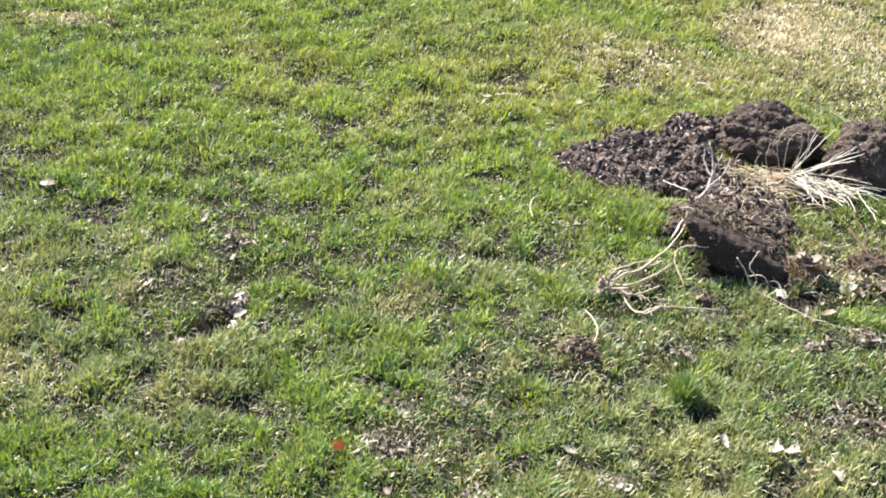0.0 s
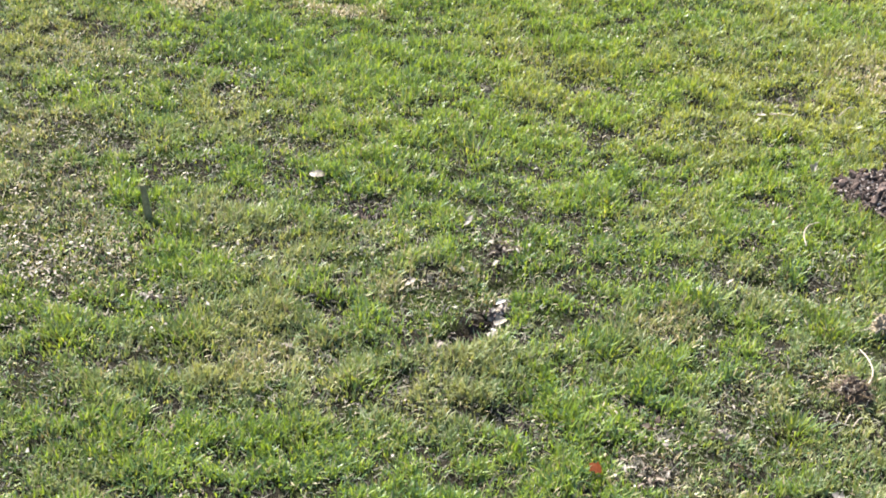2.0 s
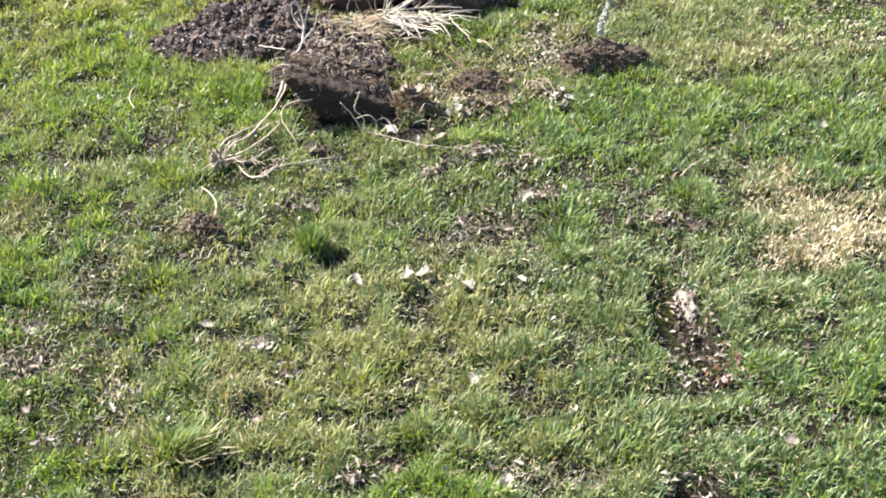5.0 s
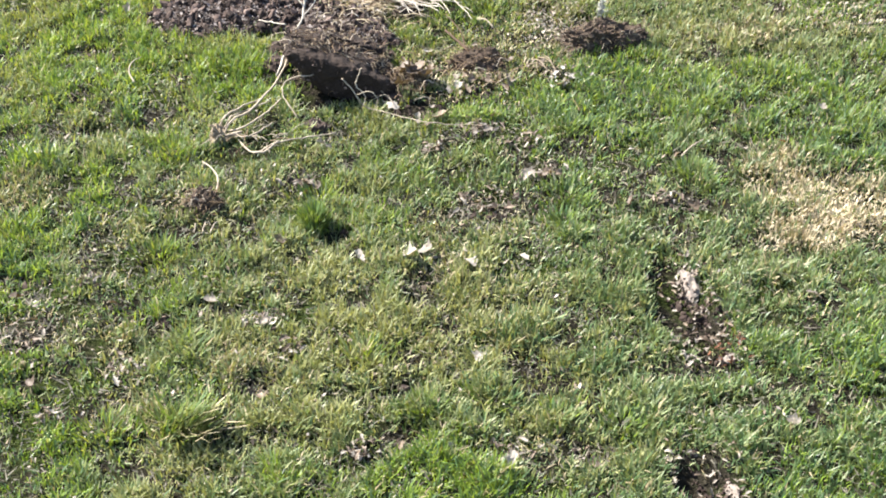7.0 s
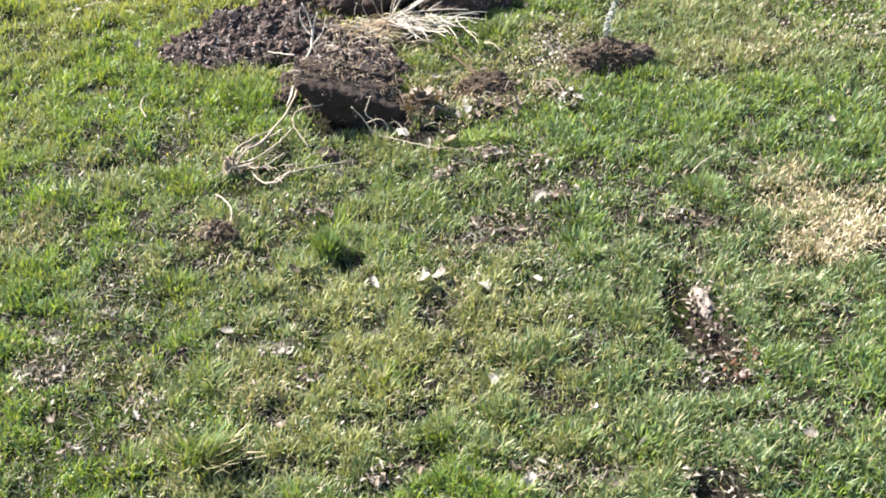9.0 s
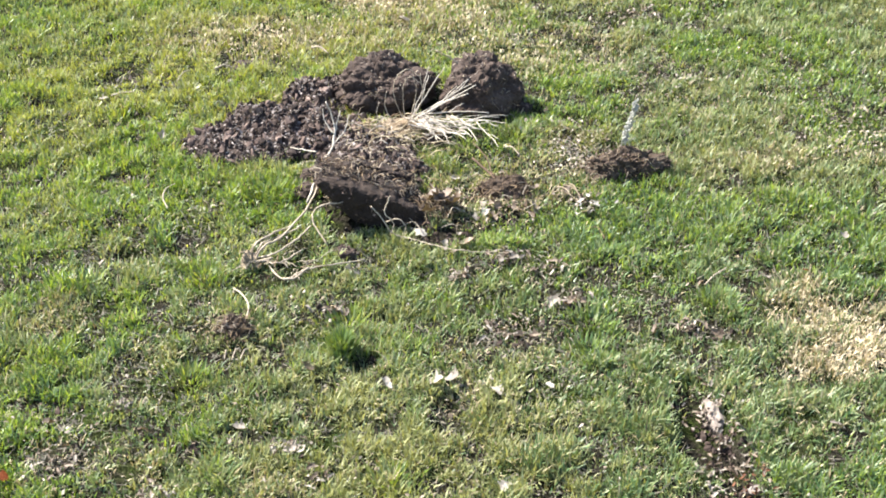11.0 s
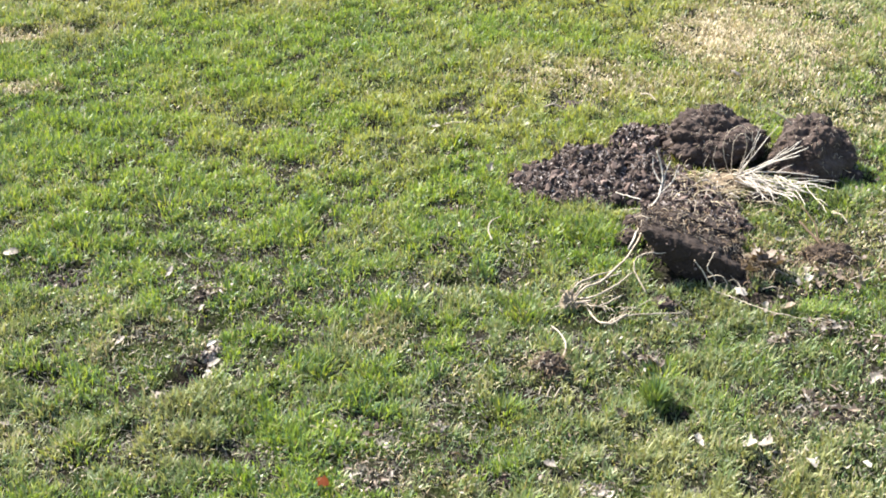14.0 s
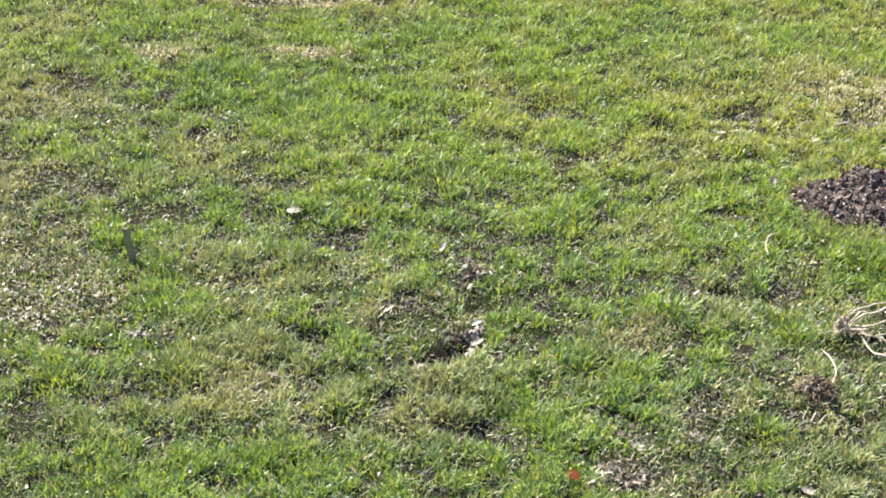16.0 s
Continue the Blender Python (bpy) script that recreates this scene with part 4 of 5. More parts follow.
# thin grey arching stalks before the root ball
for arch in ([(0.235, 3.62, 0.03), (0.214, 3.61, 0.10), (0.220, 3.60, 0.150), (0.250, 3.60, 0.172), (0.280, 3.61, 0.145)],
             [(0.240, 3.62, 0.03), (0.236, 3.61, 0.11), (0.250, 3.60, 0.150), (0.278, 3.60, 0.135), (0.290, 3.61, 0.095)],
             [(0.25, 3.61, 0.03), (0.268, 3.61, 0.10), (0.262, 3.61, 0.165)],
             [(0.215, 3.60, 0.03), (0.192, 3.60, 0.07), (0.196, 3.60, 0.115)],
             [(0.262, 3.62, 0.03), (0.285, 3.62, 0.09), (0.280, 3.62, 0.150)],
             [(0.175, 3.60, 0.03), (0.170, 3.60, 0.06), (0.178, 3.60, 0.09)]):
    stem(plant, "stalk", arch, 0.0012, 0.0008, rb.randrange(999), ROOT, origin=O)
stem(plant, "stem", [(0.38, 3.70, 0.135), (0.355, 3.68, 0.165), (0.325, 3.68, 0.182)], 0.0022, 0.0014, 5, origin=O)

# matted root fibres over the tops of the sods
def fibre_mat(parent, seats, count, seed, l0, l1, mats, label):
    """Short fibres lying on the upper side of a sod, joined."""
    q = random.Random(seed)
    verts, faces, index = [], [], []
    for _ in range(count):
        p = seats[q.randrange(len(seats))]
        a, l = q.uniform(0, 6.28), q.uniform(l0, l1)
        d = Vector((math.cos(a), math.sin(a), q.uniform(-0.35, 0.35)))
        v, f = root_shape([p, p + d * l * 0.5 + Vector((0, 0, q.uniform(0.002, 0.008))), p + d * l + Vector((q.gauss(0, 0.004), q.gauss(0, 0.004), -0.002))], q.uniform(0.0006, 0.0012), 0.0004, q.randrange(999), 2, 0.0005, 3)
        base, which = len(verts), q.randrange(len(mats))
        verts += v
        faces += [tuple(base + i for i in g) for g in f]
        index += [which] * len(f)
    ob = new("fibre_mat", mesh_of("fibre_mat", verts, faces, mats, index=index))
    ob.parent = parent
    tagged(ob, label, kind="stuff")


fibre_mat(front_clod, [v for v in front_vs if v.y > -0.050 and v.z > 0.045], 640, 19, 0.008, 0.030, [ROOT, TWIG, KNOT, KNOT, TWIG, DARKTWIG], "mat of brown and straw-coloured root fibres")
fibre_mat(left_clod, left_vs, 260, 34, 0.004, 0.014, [ROOT, KNOT, TWIG, PALESOIL, DARKTWIG], "short pale root hairs in the earth")
fibre_mat(right_clod, right_vs, 240, 35, 0.004, 0.014, [ROOT, KNOT, TWIG, PALESOIL, DARKTWIG], "short pale root hairs in the earth")
fibre_mat(flap_clod, [v for v in flap_vs if v.z > 0.010], 320, 24, 0.012, 0.034, [TWIG, TWIG, KNOT, STRAW], "mat of brown root fibres")
fibre_mat(low_clod, [v for v in low_vs if v.z > 0.012], 300, 20, 0.008, 0.022, [DARKTWIG, SOD, TWIG, KNOT, KNOT, TWIG], "mat of brown root fibres")
fibre_mat(red_clod, [v for v in red_vs if v.z > 0.010], 190, 21, 0.012, 0.030, [TWIG, SOD, DARKTWIG, DARKTWIG], "mat of red-brown root fibres")
fibre_mat(plug, [v for v in plug_vs if v.z > 0.008], 150, 26, 0.010, 0.024, [TWIG, TWIG, KNOT, SOD, ROOT], "mat of tan and brown root fibres")
fibre_mat(bundle, [Vector((-0.012 + math.cos(k) * 0.011, math.sin(k) * 0.016, gz(-0.115, 3.0) + 0.012 + 0.018 * abs(math.sin(k * 3.7)))) for k in range(40)], 70, 28, 0.008, 0.022, [KNOT, ROOT, TWIG], "frayed fibres round the knot")
skirt = [Vector((x + 0.1, y - 3.66, gz(x, y) + max(float(heap_height(np.array([x]), np.array([y]))[0]), 0.004))) for x, y in
         [(random.Random(k).gauss(0.18, 0.05), random.Random(k + 5000).gauss(3.43, 0.09)) for k in range(400)]]
fibre_mat(heap, skirt, 620, 22, 0.012, 0.045, [ROOT, TWIG, DARKTWIG, STRAW, SOD], "mat of straw and root fibres over the heap's edge")

# roots twisting out of the front of the upturned sod
O = (0.2, 3.08, 0.0)
twist = thing("loose_root", "thin twisted pale root trailing over the grass", "root", *O[:2], 0.0)
stem(twist, "root", [(0.134, 3.070, 0.095), (0.158, 3.062, 0.065), (0.177, 3.055, 0.035), (0.212, 3.045, 0.026), (0.276, 2.998, 0.028), (0.33, 2.976, 0.028), (0.427, 2.973, 0.020)], 0.0014, 0.0008, 1, origin=O, n=8)
stem(twist, "root", [(0.175, 3.075, 0.115), (0.162, 3.068, 0.08), (0.180, 3.06, 0.055), (0.172, 3.055, 0.03)], 0.0014, 0.0009, 2, origin=O, n=8)
stem(twist, "rootlet", [(0.165, 3.08, 0.05), (0.19, 3.07, 0.06), (0.205, 3.065, 0.045), (0.198, 3.06, 0.028)], 0.0013, 0.0008, 3, origin=O, n=8)

# bits of stem lying about: from, to, radius, rise
STICKS = [(-0.51, 3.882, -0.449, 3.881, 0.0020), (0.015, 4.12, 0.06, 4.085, 0.0024), (-0.25, 4.03, -0.20, 4.045, 0.0024), (-0.345, 3.95, -0.315, 4.03, 0.0014), (0.80, 2.82, 0.855, 2.865, 0.0017),
          (-0.15, 2.64, -0.14, 2.68, 0.0012), (-0.135, 2.64, -0.12, 2.675, 0.0013), (-0.165, 2.65, -0.16, 2.68, 0.0011), (0.561, 3.239, 0.59, 3.19, 0.0016),
          (0.575, 3.245, 0.61, 3.19, 0.0015), (0.59, 3.25, 0.605, 3.19, 0.0014), (0.55, 3.22, 0.59, 3.20, 0.0013), (0.47, 3.46, 0.50, 3.42, 0.0016)]
for i, (x0, y0, x1, y1, r) in enumerate(STICKS):
    ob = thing("dry_stick", "short pale dry stem lying on the grass", "stick", x0, y0, group="sticks on the lawn")
    lift = 0.016
    part("stem", root_shape([(0, 0, lift), ((x1 - x0) * 0.5, (y1 - y0) * 0.5 + 0.004, lift + 0.006), (x1 - x0, y1 - y0, lift + gz(x1, y1) - gz(x0, y0))], r, r * 0.7, i, 5, 0.0006), KNOT if 0.54 < x0 < 0.62 else ROOT, ob, smooth=True)
curl = thing("dry_stick", "thin curved yellowish dry stem in the grass", "stick", -0.314, 3.24, group="sticks on the lawn")
part("stem", root_shape([(0.0, 0.0, 0.02), (-0.012, 0.03, 0.03), (-0.008, 0.065, 0.035), (0.012, 0.09, 0.035)], 0.0016, 0.001, 3, 6), ROOT, curl, smooth=True)
brown = thing("brown_stick", "dark brown forked twig stuck in the torn sod", "stick", 0.43, 3.28)
part("stem", root_shape([(0.01, -0.02, 0.015), (-0.01, 0.01, 0.03), (-0.05, 0.07, 0.05)], 0.0040, 0.0025, 1, 5, 0.001), DARKTWIG, brown, smooth=True)
part("stem", root_shape([(-0.01, 0.01, 0.03), (-0.02, 0.06, 0.055), (-0.045, 0.11, 0.07)], 0.0020, 0.0012, 2, 5, 0.001), DARKTWIG, brown, smooth=True)

# the silvery sprig standing in the low sod
sprig = thing("silver_sprig", "upright silvery grey dead plant sprig in the low sod", "sprig", 0.742, 3.352)
axis_pts = [(0.0, 0.0, 0.03), (-0.004, 0.004, 0.085), (0.006, 0.004, 0.125), (0.018, 0.004, 0.172)]
spike = part("stem", root_shape(axis_pts, 0.0022, 0.0010, 5, 6), SPRIG, sprig)
rb = random.Random(23)
pts = spline(axis_pts, 12)
bud = bmesh.new()
bmesh.ops.create_icosphere(bud, subdivisions=1, radius=1.0)
bud_me = bpy.data.meshes.new("leaflet")
for v in bud.verts:
    v.co = (v.co.x * 0.0030, v.co.y * 0.0030, v.co.z * 0.0065 + 0.005)
bud.to_mesh(bud_me)
bud.free()
bud_me.materials.append(SPRIG)
for i in range(95):
    p = pts[rb.randrange(9, len(pts))]
    ob = new("leaflet", bud_me)
    ob.parent = spike
    ob.matrix_basis = Matrix.Translation(p) @ Euler((rb.uniform(0.3, 1.3), 0, rb.uniform(0, 6.28)), "XYZ").to_matrix().to_4x4()
for i in range(3):
    part("stem", root_shape([(0.0, 0.0, 0.03), (rb.uniform(-0.02, 0.02), 0.01, 0.06), (rb.uniform(-0.03, 0.03), 0.0, 0.085)], 0.0016, 0.0008, 7 + i, 5), SPRIG, sprig)

# marker wire far back, and the wooden peg
wire = thing("marker_stake", "thin yellow marker wire standing in the lawn", "stake", 0.951, 4.665)
part("rod", root_shape([(0, 0, -0.05), (0.002, 0, 0.25), (-0.004, 0.0, 0.6)], 0.0042, 0.0040, 1, 5, 0.0, 8), YELLOW, wire, smooth=True)
peg = thing("wooden_peg", "short weathered wooden peg leaning in the lawn", "peg", -1.648, 2.768)
bm = bmesh.new()
bmesh.ops.create_cube(bm, size=1.0)
bmesh.ops.subdivide_edges(bm, edges=bm.edges[:], cuts=3, use_grid_fill=True)
for v in bm.verts:
    u = v.co.z + 0.5
    v.co = Vector((v.co.x * (0.017 - 0.006 * u), v.co.y * 0.008, u * 0.086 - 0.010)) + Vector((noise.noise(v.co * 5) * 0.0015, noise.noise(v.co * 5 + Vector((9, 0, 0))) * 0.0015, 0.003 * noise.noise(v.co * 3)))
    v.co.x -= 0.022 * u
    v.co.y += 0.012 * u
part("stake", bm, PEG, peg)


# ---------------------------------------------------------------- tall tufts of grass
def tuft(x, y, count, spread, l0, l1, lean, seed, slots, label, drift=None):
    q = np.random.RandomState(seed)
    px_, py_ = x + q.normal(0, spread, count), y + q.normal(0, spread, count)
    heading = np.arctan2(py_ - y, px_ - x) + q.normal(0, 0.5, count)
    if drift is not None:
        heading = np.where(q.rand(count) < 0.75, drift + q.normal(0, 0.5, count), heading)
    ob = blades("grass_tuft", px_, py_, q.uniform(l0 * 0.72, l1 * 0.72, count), q.uniform(0.0022, 0.004, count), np.abs(q.normal(lean, 0.15, count)), heading, ground_z(px_, py_), q.choice(slots, count), q, label, 0.5)
    ob["category"] = "grass tuft"
    return ob


tuft(0.056, 2.668, 520, 0.009, 0.050, 0.080, 0.16, 1, [4, 4, 0, 3], "dense dark green tuft of tall grass in the lawn")
tuft(-0.165, 2.125, 560, 0.019, 0.055, 0.105, 0.42, 2, [4, 0, 0, 3, 1, 1], "wide green tuft of long grass bent over in the lawn", -0.5)
tuft(-0.150, 2.12, 26, 0.016, 0.09, 0.13, 0.75, 3, [2], "long pale dead grass stems bent over a tuft", -0.5)
# fresher, taller tufts: x, y, radius
FRESH_TUFTS = [
    (-0.23, 2.61, 0.029), (0.32, 2.14, 0.030), (0.075, 2.76, 0.033), (0.81, 2.76, 0.039), (0.53, 2.63, 0.027), (0.21, 2.12, 0.024), (-0.29, 2.13, 0.036), (0.52, 2.06, 0.031), (0.13, 2.28, 0.028), (1.22, 3.06, 0.049),
    (0.55, 2.72, 0.030), (-0.61, 2.72, 0.030), (-0.22, 2.97, 0.031), (0.51, 3.54, 0.040), (-1.27, 3.18, 0.043), (-1.00, 2.42, 0.035), (-1.35, 2.42, 0.047), (-1.28, 2.08, 0.057), (-1.56, 2.31, 0.046), (-0.76, 3.27, 0.046),
    (-1.13, 3.39, 0.050), (-1.03, 2.24, 0.044), (-1.67, 3.65, 0.093), (0.60, 2.97, 0.035), (0.90, 3.05, 0.040), (-0.10, 3.33, 0.035), (0.42, 2.08, 0.026), (-1.90, 4.25, 0.08),
]
for i, (x, y, r) in enumerate(FRESH_TUFTS):
    tuft(x, y, int(110 + 3000 * r), r * 0.75, 0.026, 0.046, 0.42, 10 + i, [0, 0, 3, 4] if x > 0.3 else [0, 0, 3, 3, 5, 4], "fresh green tuft of longer grass in the lawn")


tuft(-0.32, 3.915, 90, 0.016, 0.030, 0.050, 0.9, 60, [5, 1, 1], "pale yellow-green weed tuft in the lawn")


# ---------------------------------------------------------------- fallen leaves
def leaf_mesh(seed, mat, lobes=5, curl=0.35, wide=1.0):
    """A dead leaf of unit length, lobed and curled, with a midrib fold and a stalk."""
    rs = random.Random(seed)
    bm = bmesh.new()
    rows = 9
    left, mid, right, lm, rm = [], [], [], [], []
    ca, cb, tw = rs.uniform(-1, 1) * curl, rs.uniform(0.3, 1) * curl, rs.uniform(-0.3, 0.3)
    side_l = rs.uniform(0.35, 1.0)
    for i in range(rows + 1):
        t = i / rows
        w = (0.30 * math.sin(math.pi * min(1, t * 0.96 + 0.04)) ** 0.7) * (1 + 0.20 * math.sin(t * lobes * 6.28 + seed)) + 0.01
        wl, wr = w * wide * rs.uniform(0.5, 1.25) * side_l, w * wide * rs.uniform(0.5, 1.25)
        zc = ca * (t - 0.5) ** 2
        for lst, off in ((left, -wl), (lm, -wl * 0.5), (mid, 0.0), (rm, wr * 0.5), (right, wr)):
            z = zc + cb * off * off * 3.2 + tw * off * (t - 0.5) + rs.uniform(-0.012, 0.012) + (0.012 if off == 0 else 0.0)
            lst.append(bm.verts.new((off, t - 0.5, z)))
    for a, b in ((left, lm), (lm, mid), (mid, rm), (rm, right)):
        for i in range(rows):
            bm.faces.new((a[i], b[i], b[i + 1], a[i + 1]))
    tail = [bm.verts.new(p) for p in ((-0.012, -0.72, -0.02), (0.012, -0.72, -0.02))]
    bm.faces.new((tail[0], tail[1], mid[0]))
    me = bpy.data.meshes.new("dead_leaf")
    bm.to_mesh(me)
    bm.free()
    me.materials.append(mat)
    return me


PALE = [leaf_mesh(k, DEADLEAF, 3 + k % 3, 0.55, 1.35) for k in range(7)]
BROWN = [leaf_mesh(20 + k, BROWNLEAF, 3 + k % 3, 0.8, 1.3) for k in range(5)]
PALE_BITS = [leaf_mesh(60 + k, DEADLEAF, 2 + k % 3, 1.4, 0.75) for k in range(8)]
BROWN_BITS = [leaf_mesh(80 + k, BROWNLEAF, 2 + k % 3, 1.6, 0.75) for k in range(6)]
BLEACHED_BITS = [leaf_mesh(90 + k, WHITELEAF, 3, 0.9, 1.0) for k in range(5)]
RUST = [leaf_mesh(40 + k, RUSTLEAF, 2 + k, 0.5) for k in range(2)]
RUSSET_BITS = [leaf_mesh(44 + k, RUSSETLEAF, 2 + k, 0.9) for k in range(3)]
rl = random.Random(31)


def leaf(x, y, size, kinds, label, lift=0.016, parent=None, name="dead_leaf"):
    ob = new(name, rl.choice(kinds))
    turn = Euler((rl.gauss(0, 0.35), rl.gauss(0, 0.35), rl.uniform(0, 6.28))).to_matrix().to_4x4()
    ob.matrix_basis = Matrix.Translation((x, y, gz(x, y) + lift)) @ turn @ Matrix.Diagonal((size * rl.uniform(0.6, 1.0), size * 0.85, size * 0.85, 1))
    if parent is not None:
        ob.parent = parent
        ob.matrix_basis = parent.matrix_basis.inverted() @ ob.matrix_basis
        return ob
    return tagged(ob, label, "leaf", "fallen leaves on the lawn")


PALE_LABEL, BROWN_LABEL = "pale bleached dead leaf lying curled on the grass", "brown withered leaf lying curled in the grass"
for x, y, size in [(0.222, 2.530, 0.058), (0.256, 2.545, 0.042), (0.139, 2.546, 0.040), (0.330, 2.486, 0.034), (0.318, 2.232, 0.032), (0.434, 2.510, 0.028), (-0.132, 2.443, 0.028), (-0.038, 2.363, 0.026), (0.405, 2.947, 0.034), (0.425, 2.955, 0.03),
                   (0.483, 2.783, 0.036), (0.08, 2.941, 0.03), (0.098, 2.925, 0.026), (-0.09, 2.707, 0.032), (-1.40, 3.085, 0.045), (-1.012, 3.04, 0.03), (-0.888, 2.945, 0.028), (-0.905, 2.903, 0.026), (-1.035, 2.757, 0.034), (-1.162, 2.466, 0.042)]:
    leaf(x, y, size, PALE, PALE_LABEL, 0.014)
for x, y, size in [(-0.436, 3.036, 0.030), (-0.355, 3.626, 0.034), (-0.49, 2.969, 0.028), (0.606, 3.138, 0.036), (0.62, 3.15, 0.028), (0.919, 2.339, 0.036), (0.336, 1.985, 0.034), (0.104, 2.028, 0.028), (-0.02, 2.375, 0.024), (-0.045, 2.36, 0.022),
                   (-0.126, 2.437, 0.022), (0.924, 2.834, 0.04), (0.78, 2.017, 0.03), (1.142, 2.965, 0.034), (-1.821, 2.375, 0.045), (-1.964, 2.595, 0.04), (0.285, 4.322, 0.04), (0.289, 3.033, 0.04), (-0.529, 3.871, 0.03), (0.712, 2.865, 0.03), (-0.822, 2.655, 0.030), (-0.828, 2.72, 0.034), (-0.895, 2.59, 0.032)]:
    leaf(x, y, size, PALE, PALE_LABEL, 0.014)
for x, y, size in [(0.325, 3.03, 0.055), (-0.471, 2.505, 0.034), (0.30, 3.225, 0.055), (0.32, 3.24, 0.045), (0.043, 2.80, 0.028), (0.065, 2.79, 0.028), (-0.007, 2.609, 0.03), (0.663, 2.661, 0.035), (0.782, 2.654, 0.032), (0.791, 2.831, 0.03), (0.197, 2.161, 0.028),
                   (-0.046, 2.186, 0.028), (-0.06, 2.20, 0.028), (0.40, 2.69, 0.028), (0.375, 2.68, 0.028), (0.43, 2.675, 0.028), (0.458, 1.97, 0.03), (-0.42, 2.256, 0.028), (0.525, 2.79, 0.028), (0.545, 2.775, 0.028), (0.51, 2.775, 0.028), (-0.30, 2.46, 0.026), (0.17, 2.045, 0.028)]:
    leaf(x, y, size, BROWN, BROWN_LABEL, 0.012)
for x, y, size in [(-0.525, 2.335, 0.034), (1.011, 2.832, 0.026)]:
    leaf(x, y, size, RUST, "rust-orange dead leaf lying in the grass", 0.020)

for x, y, size in [(0.272, 3.20, 0.065), (0.292, 3.19, 0.06), (0.30, 3.21, 0.055), (0.26, 3.14, 0.05), (0.325, 3.175, 0.05)]:
    leaf(x, y, size, BROWN, "large brown curled leaf standing against the torn sod", 0.034)

for x, y, size in [(-0.826, 2.672, 0.030), (-0.841, 2.755, 0.026), (-0.897, 2.588, 0.026)]:
    leaf(x, y, size, BLEACHED_BITS, "white bleached leaf scrap at the rim of a pit", 0.022)

# withered leaves and torn fibres between the sods
for i in range(34):
    leaf(rl.gauss(0.37, 0.09), rl.gauss(3.18, 0.08), rl.uniform(0.018, 0.038), BROWN if rl.random() < 0.7 else PALE, "withered scrap of leaf among the torn sods", 0.014)
for i in range(40):
    x, y, a, l = rl.gauss(0.40, 0.11), rl.gauss(3.22, 0.08), rl.uniform(0, 6.28), rl.uniform(0.03, 0.07)
    ob = thing("root_fibre", "thin torn root fibre lying among the sods", "root", x, y, group="torn root fibres")
    part("strand", root_shape([(0, 0, 0.018), (math.cos(a) * l * 0.5, math.sin(a) * l * 0.5, 0.028), (math.cos(a + 0.5) * l, math.sin(a + 0.5) * l, 0.016)], 0.0012, 0.0007, i, 4, 0.001, 4), rl.choice([ROOT, TWIG, KNOT]), ob)

# leaf litter lying in the pits
for (cx, cy, rx, ry, turn, deep), count in zip(PITS, (230, 110, 48)):
    ob = thing("leaf_litter", "bed of pale dead leaves in a pit in the lawn", "leaf litter", cx, cy, group="leaf litter in pits")
    c, s = math.cos(radians(turn)), math.sin(radians(turn))
    for i in range(count):
        u, v = rl.uniform(-1.05, 1.1), rl.uniform(-1.05, 0.95)
        x, y = cx + c * u * rx - s * v * ry, cy + s * u * rx + c * v * ry
        if count == 48:
            v = math.copysign(abs(v) ** 0.5, v)
        x, y = cx + c * u * rx - s * v * ry, cy + s * u * rx + c * v * ry
        if count == 230 and u < 0.0 and v > -0.5 and rl.random() < 0.6:
            continue
        kinds = RUSSET_BITS if (count == 230 and v < -0.66 and u > -0.2 and rl.random() < 0.55) else PALE_BITS if rl.random() < 0.62 else BROWN_BITS
        leaf(x, y, rl.uniform(0.010, 0.021), kinds, "", 0.006 + rl.uniform(0, 0.012), ob, "leaf")

# little drifts of shrivelled leaves caught in the grass
for i, (cx, cy, r) in enumerate(LITTER):
    ob = thing("leaf_litter", "little drift of shrivelled dead leaves caught in the grass", "leaf litter", cx, cy, group="leaf drifts on the lawn")
    for _ in range(int(7 + 420 * r)):
        leaf(rl.gauss(cx, r * 0.62), rl.gauss(cy, r * 0.5), rl.uniform(0.011, 0.026), rl.choice([PALE_BITS, PALE_BITS, BROWN_BITS, BROWN_BITS, BROWN_BITS]), "", 0.008 + rl.uniform(0, 0.014), ob, "leaf")

ob = thing("leaf_litter", "small heap of white bleached leaf scraps beside the torn sods", "leaf litter", 0.61, 3.165, group="leaf drifts on the lawn")
for i in range(26):
    leaf(rl.gauss(0.612, 0.020), rl.gauss(3.160, 0.016), rl.uniform(0.010, 0.019), BLEACHED_BITS, "", 0.012 + rl.uniform(0, 0.012), ob, "leaf")

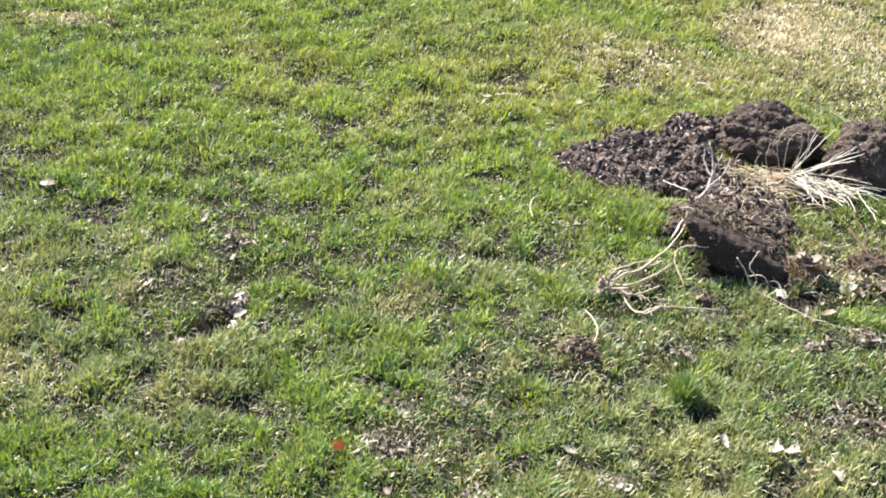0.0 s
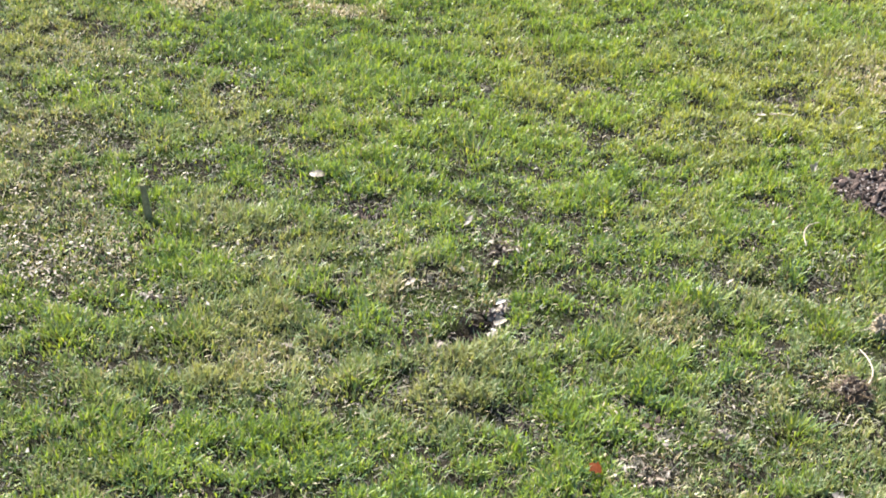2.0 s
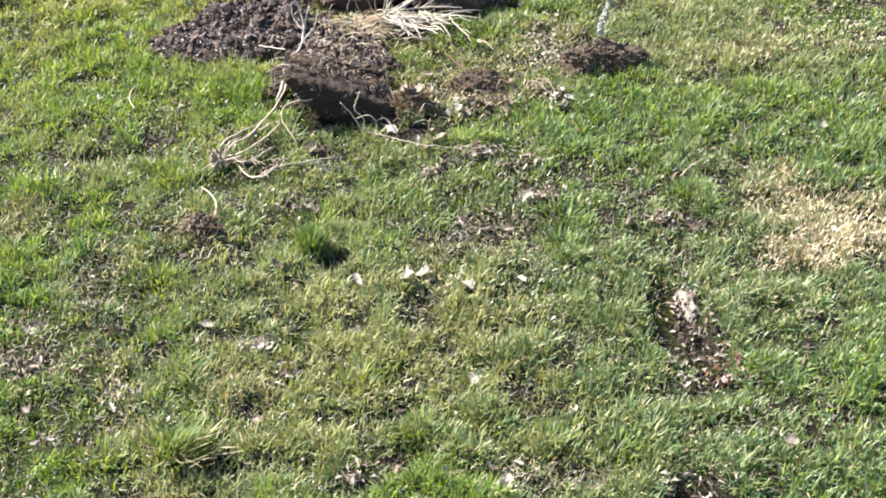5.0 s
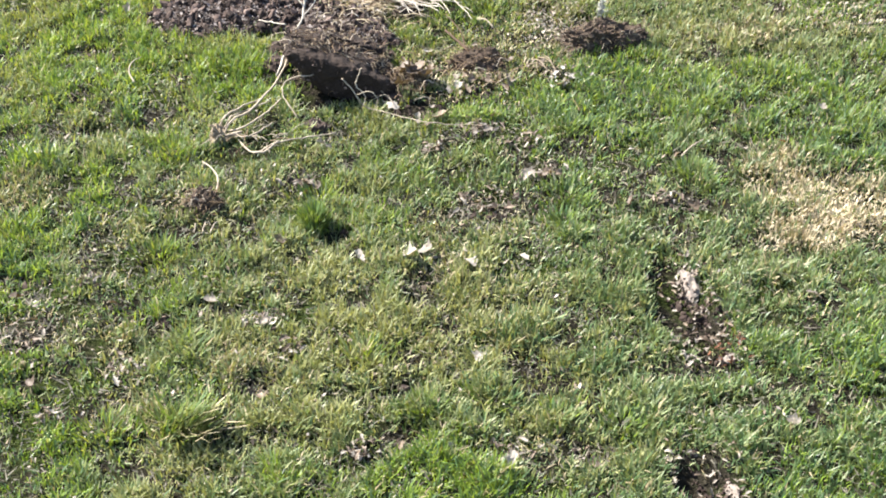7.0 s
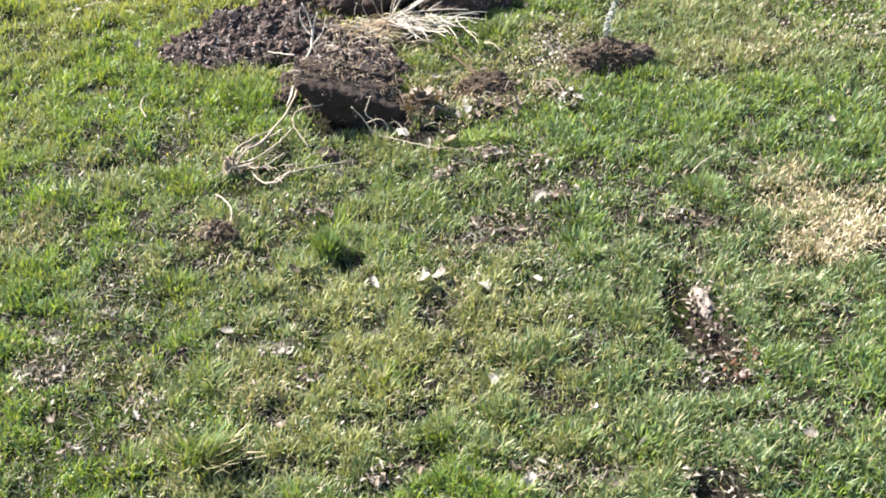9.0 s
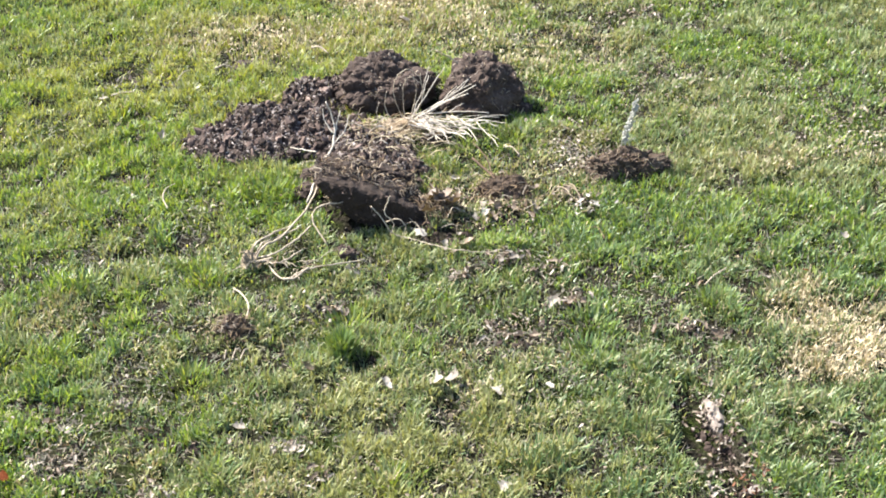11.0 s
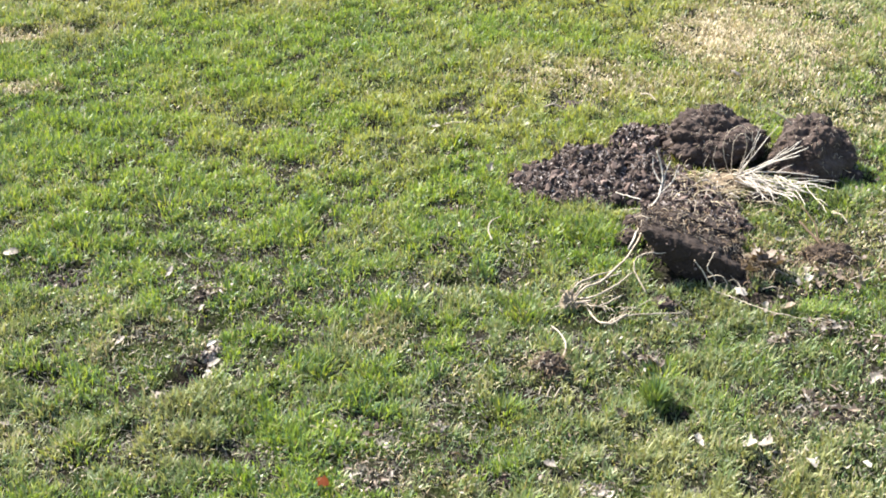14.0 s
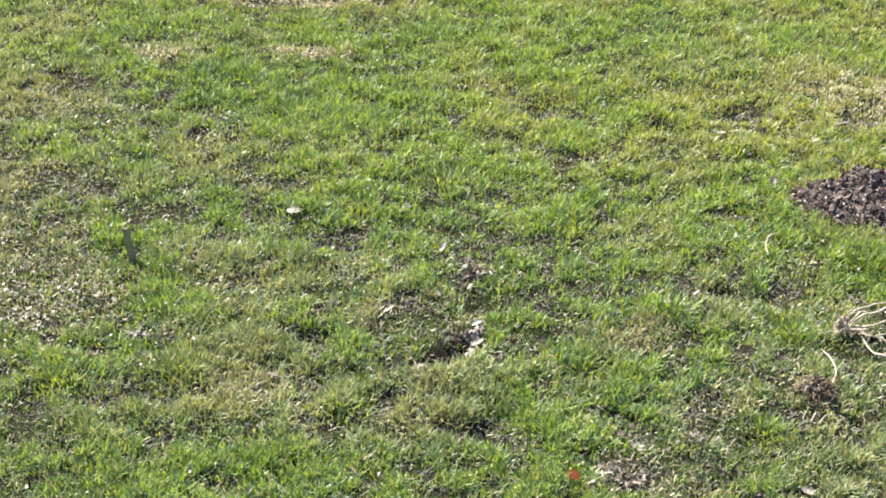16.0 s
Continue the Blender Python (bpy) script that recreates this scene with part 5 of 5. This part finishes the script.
# crumbs of dead leaf all over the sward, thicker in the thin places
q = np.random.RandomState(5)
k = 60000
cx_, cy_ = scatter(k, q)
k = len(cx_)
near = np.maximum(0.5 * amount(cx_, cy_, HOLLOW), amount(cx_, cy_, LEAFY))
keep = (q.rand(k) < (0.03 + 0.05 * (fbm(cx_, cy_, 0.18, 71) > 0.55)) * np.clip(1.9 - 0.4 * cy_, 0.2, 1) + 0.9 * near + 0.55 * littered(cx_, cy_)) & (q.rand(k) > amount(cx_, cy_, BARE))
cx_, cy_ = cx_[keep], cy_[keep]
extra = 420
for sx, sy, r in ((-1.75, 2.5, 0.16), (-1.72, 2.55, 0.25), (-1.85, 2.45, 0.2), (-2.2, 2.8, 0.25), (1.36, 3.45, 0.2), (0.95, 3.78, 0.16), (1.22, 3.85, 0.2), (0.64, 3.52, 0.09), (0.66, 3.40, 0.08), (1.25, 3.50, 0.2), (0.75, 4.3, 0.25), (1.05, 4.3, 0.2), (-2.0, 3.3, 0.3)):
    cx_, cy_ = np.append(cx_, q.normal(sx, r * 0.6, extra)), np.append(cy_, q.normal(sy, r * 0.6, extra))
k = len(cx_)
size, a, tilt = 0.0012 + 0.0046 * q.rand(k) ** 2, q.uniform(0, 6.283, k), q.normal(0, 0.5, k)
ux = np.stack([np.cos(a), np.sin(a), np.sin(tilt)], -1) * size[:, None]
uy = np.stack([-np.sin(a), np.cos(a), q.normal(0, 0.5, k)], -1) * (size * q.uniform(0.35, 0.8, k))[:, None]
c0 = np.stack([cx_, cy_, ground_z(cx_, cy_) + q.uniform(0.006, 0.028, k)], -1)
fold = np.stack([np.zeros(k), np.zeros(k), size * q.uniform(-0.4, 0.4, k)], -1)
co = np.stack([c0 - ux - uy * 0.6, c0 - uy + fold, c0 + ux * 1.1, c0 + uy * 0.8 + fold], 1)
me = bpy.data.meshes.new("leaf_crumbs")
me.vertices.add(k * 4)
me.vertices.foreach_set("co", co.ravel())
me.loops.add(k * 6)
base = (np.arange(k) * 4)[:, None]
me.loops.foreach_set("vertex_index", np.concatenate([base + [0, 1, 3], base + [1, 2, 3]], 1).ravel())
me.polygons.add(k * 2)
me.polygons.foreach_set("loop_start", np.arange(k * 2) * 3)
me.polygons.foreach_set("material_index", np.repeat((q.rand(k) < 0.58).astype(int), 2))
me.materials.append(CHIP)
me.materials.append(CHIPDARK)
me.update(calc_edges=True)
tagged(new("leaf_crumbs", me), "crumbs of bleached and brown dead leaves in the grass", "leaf litter", kind="stuff")
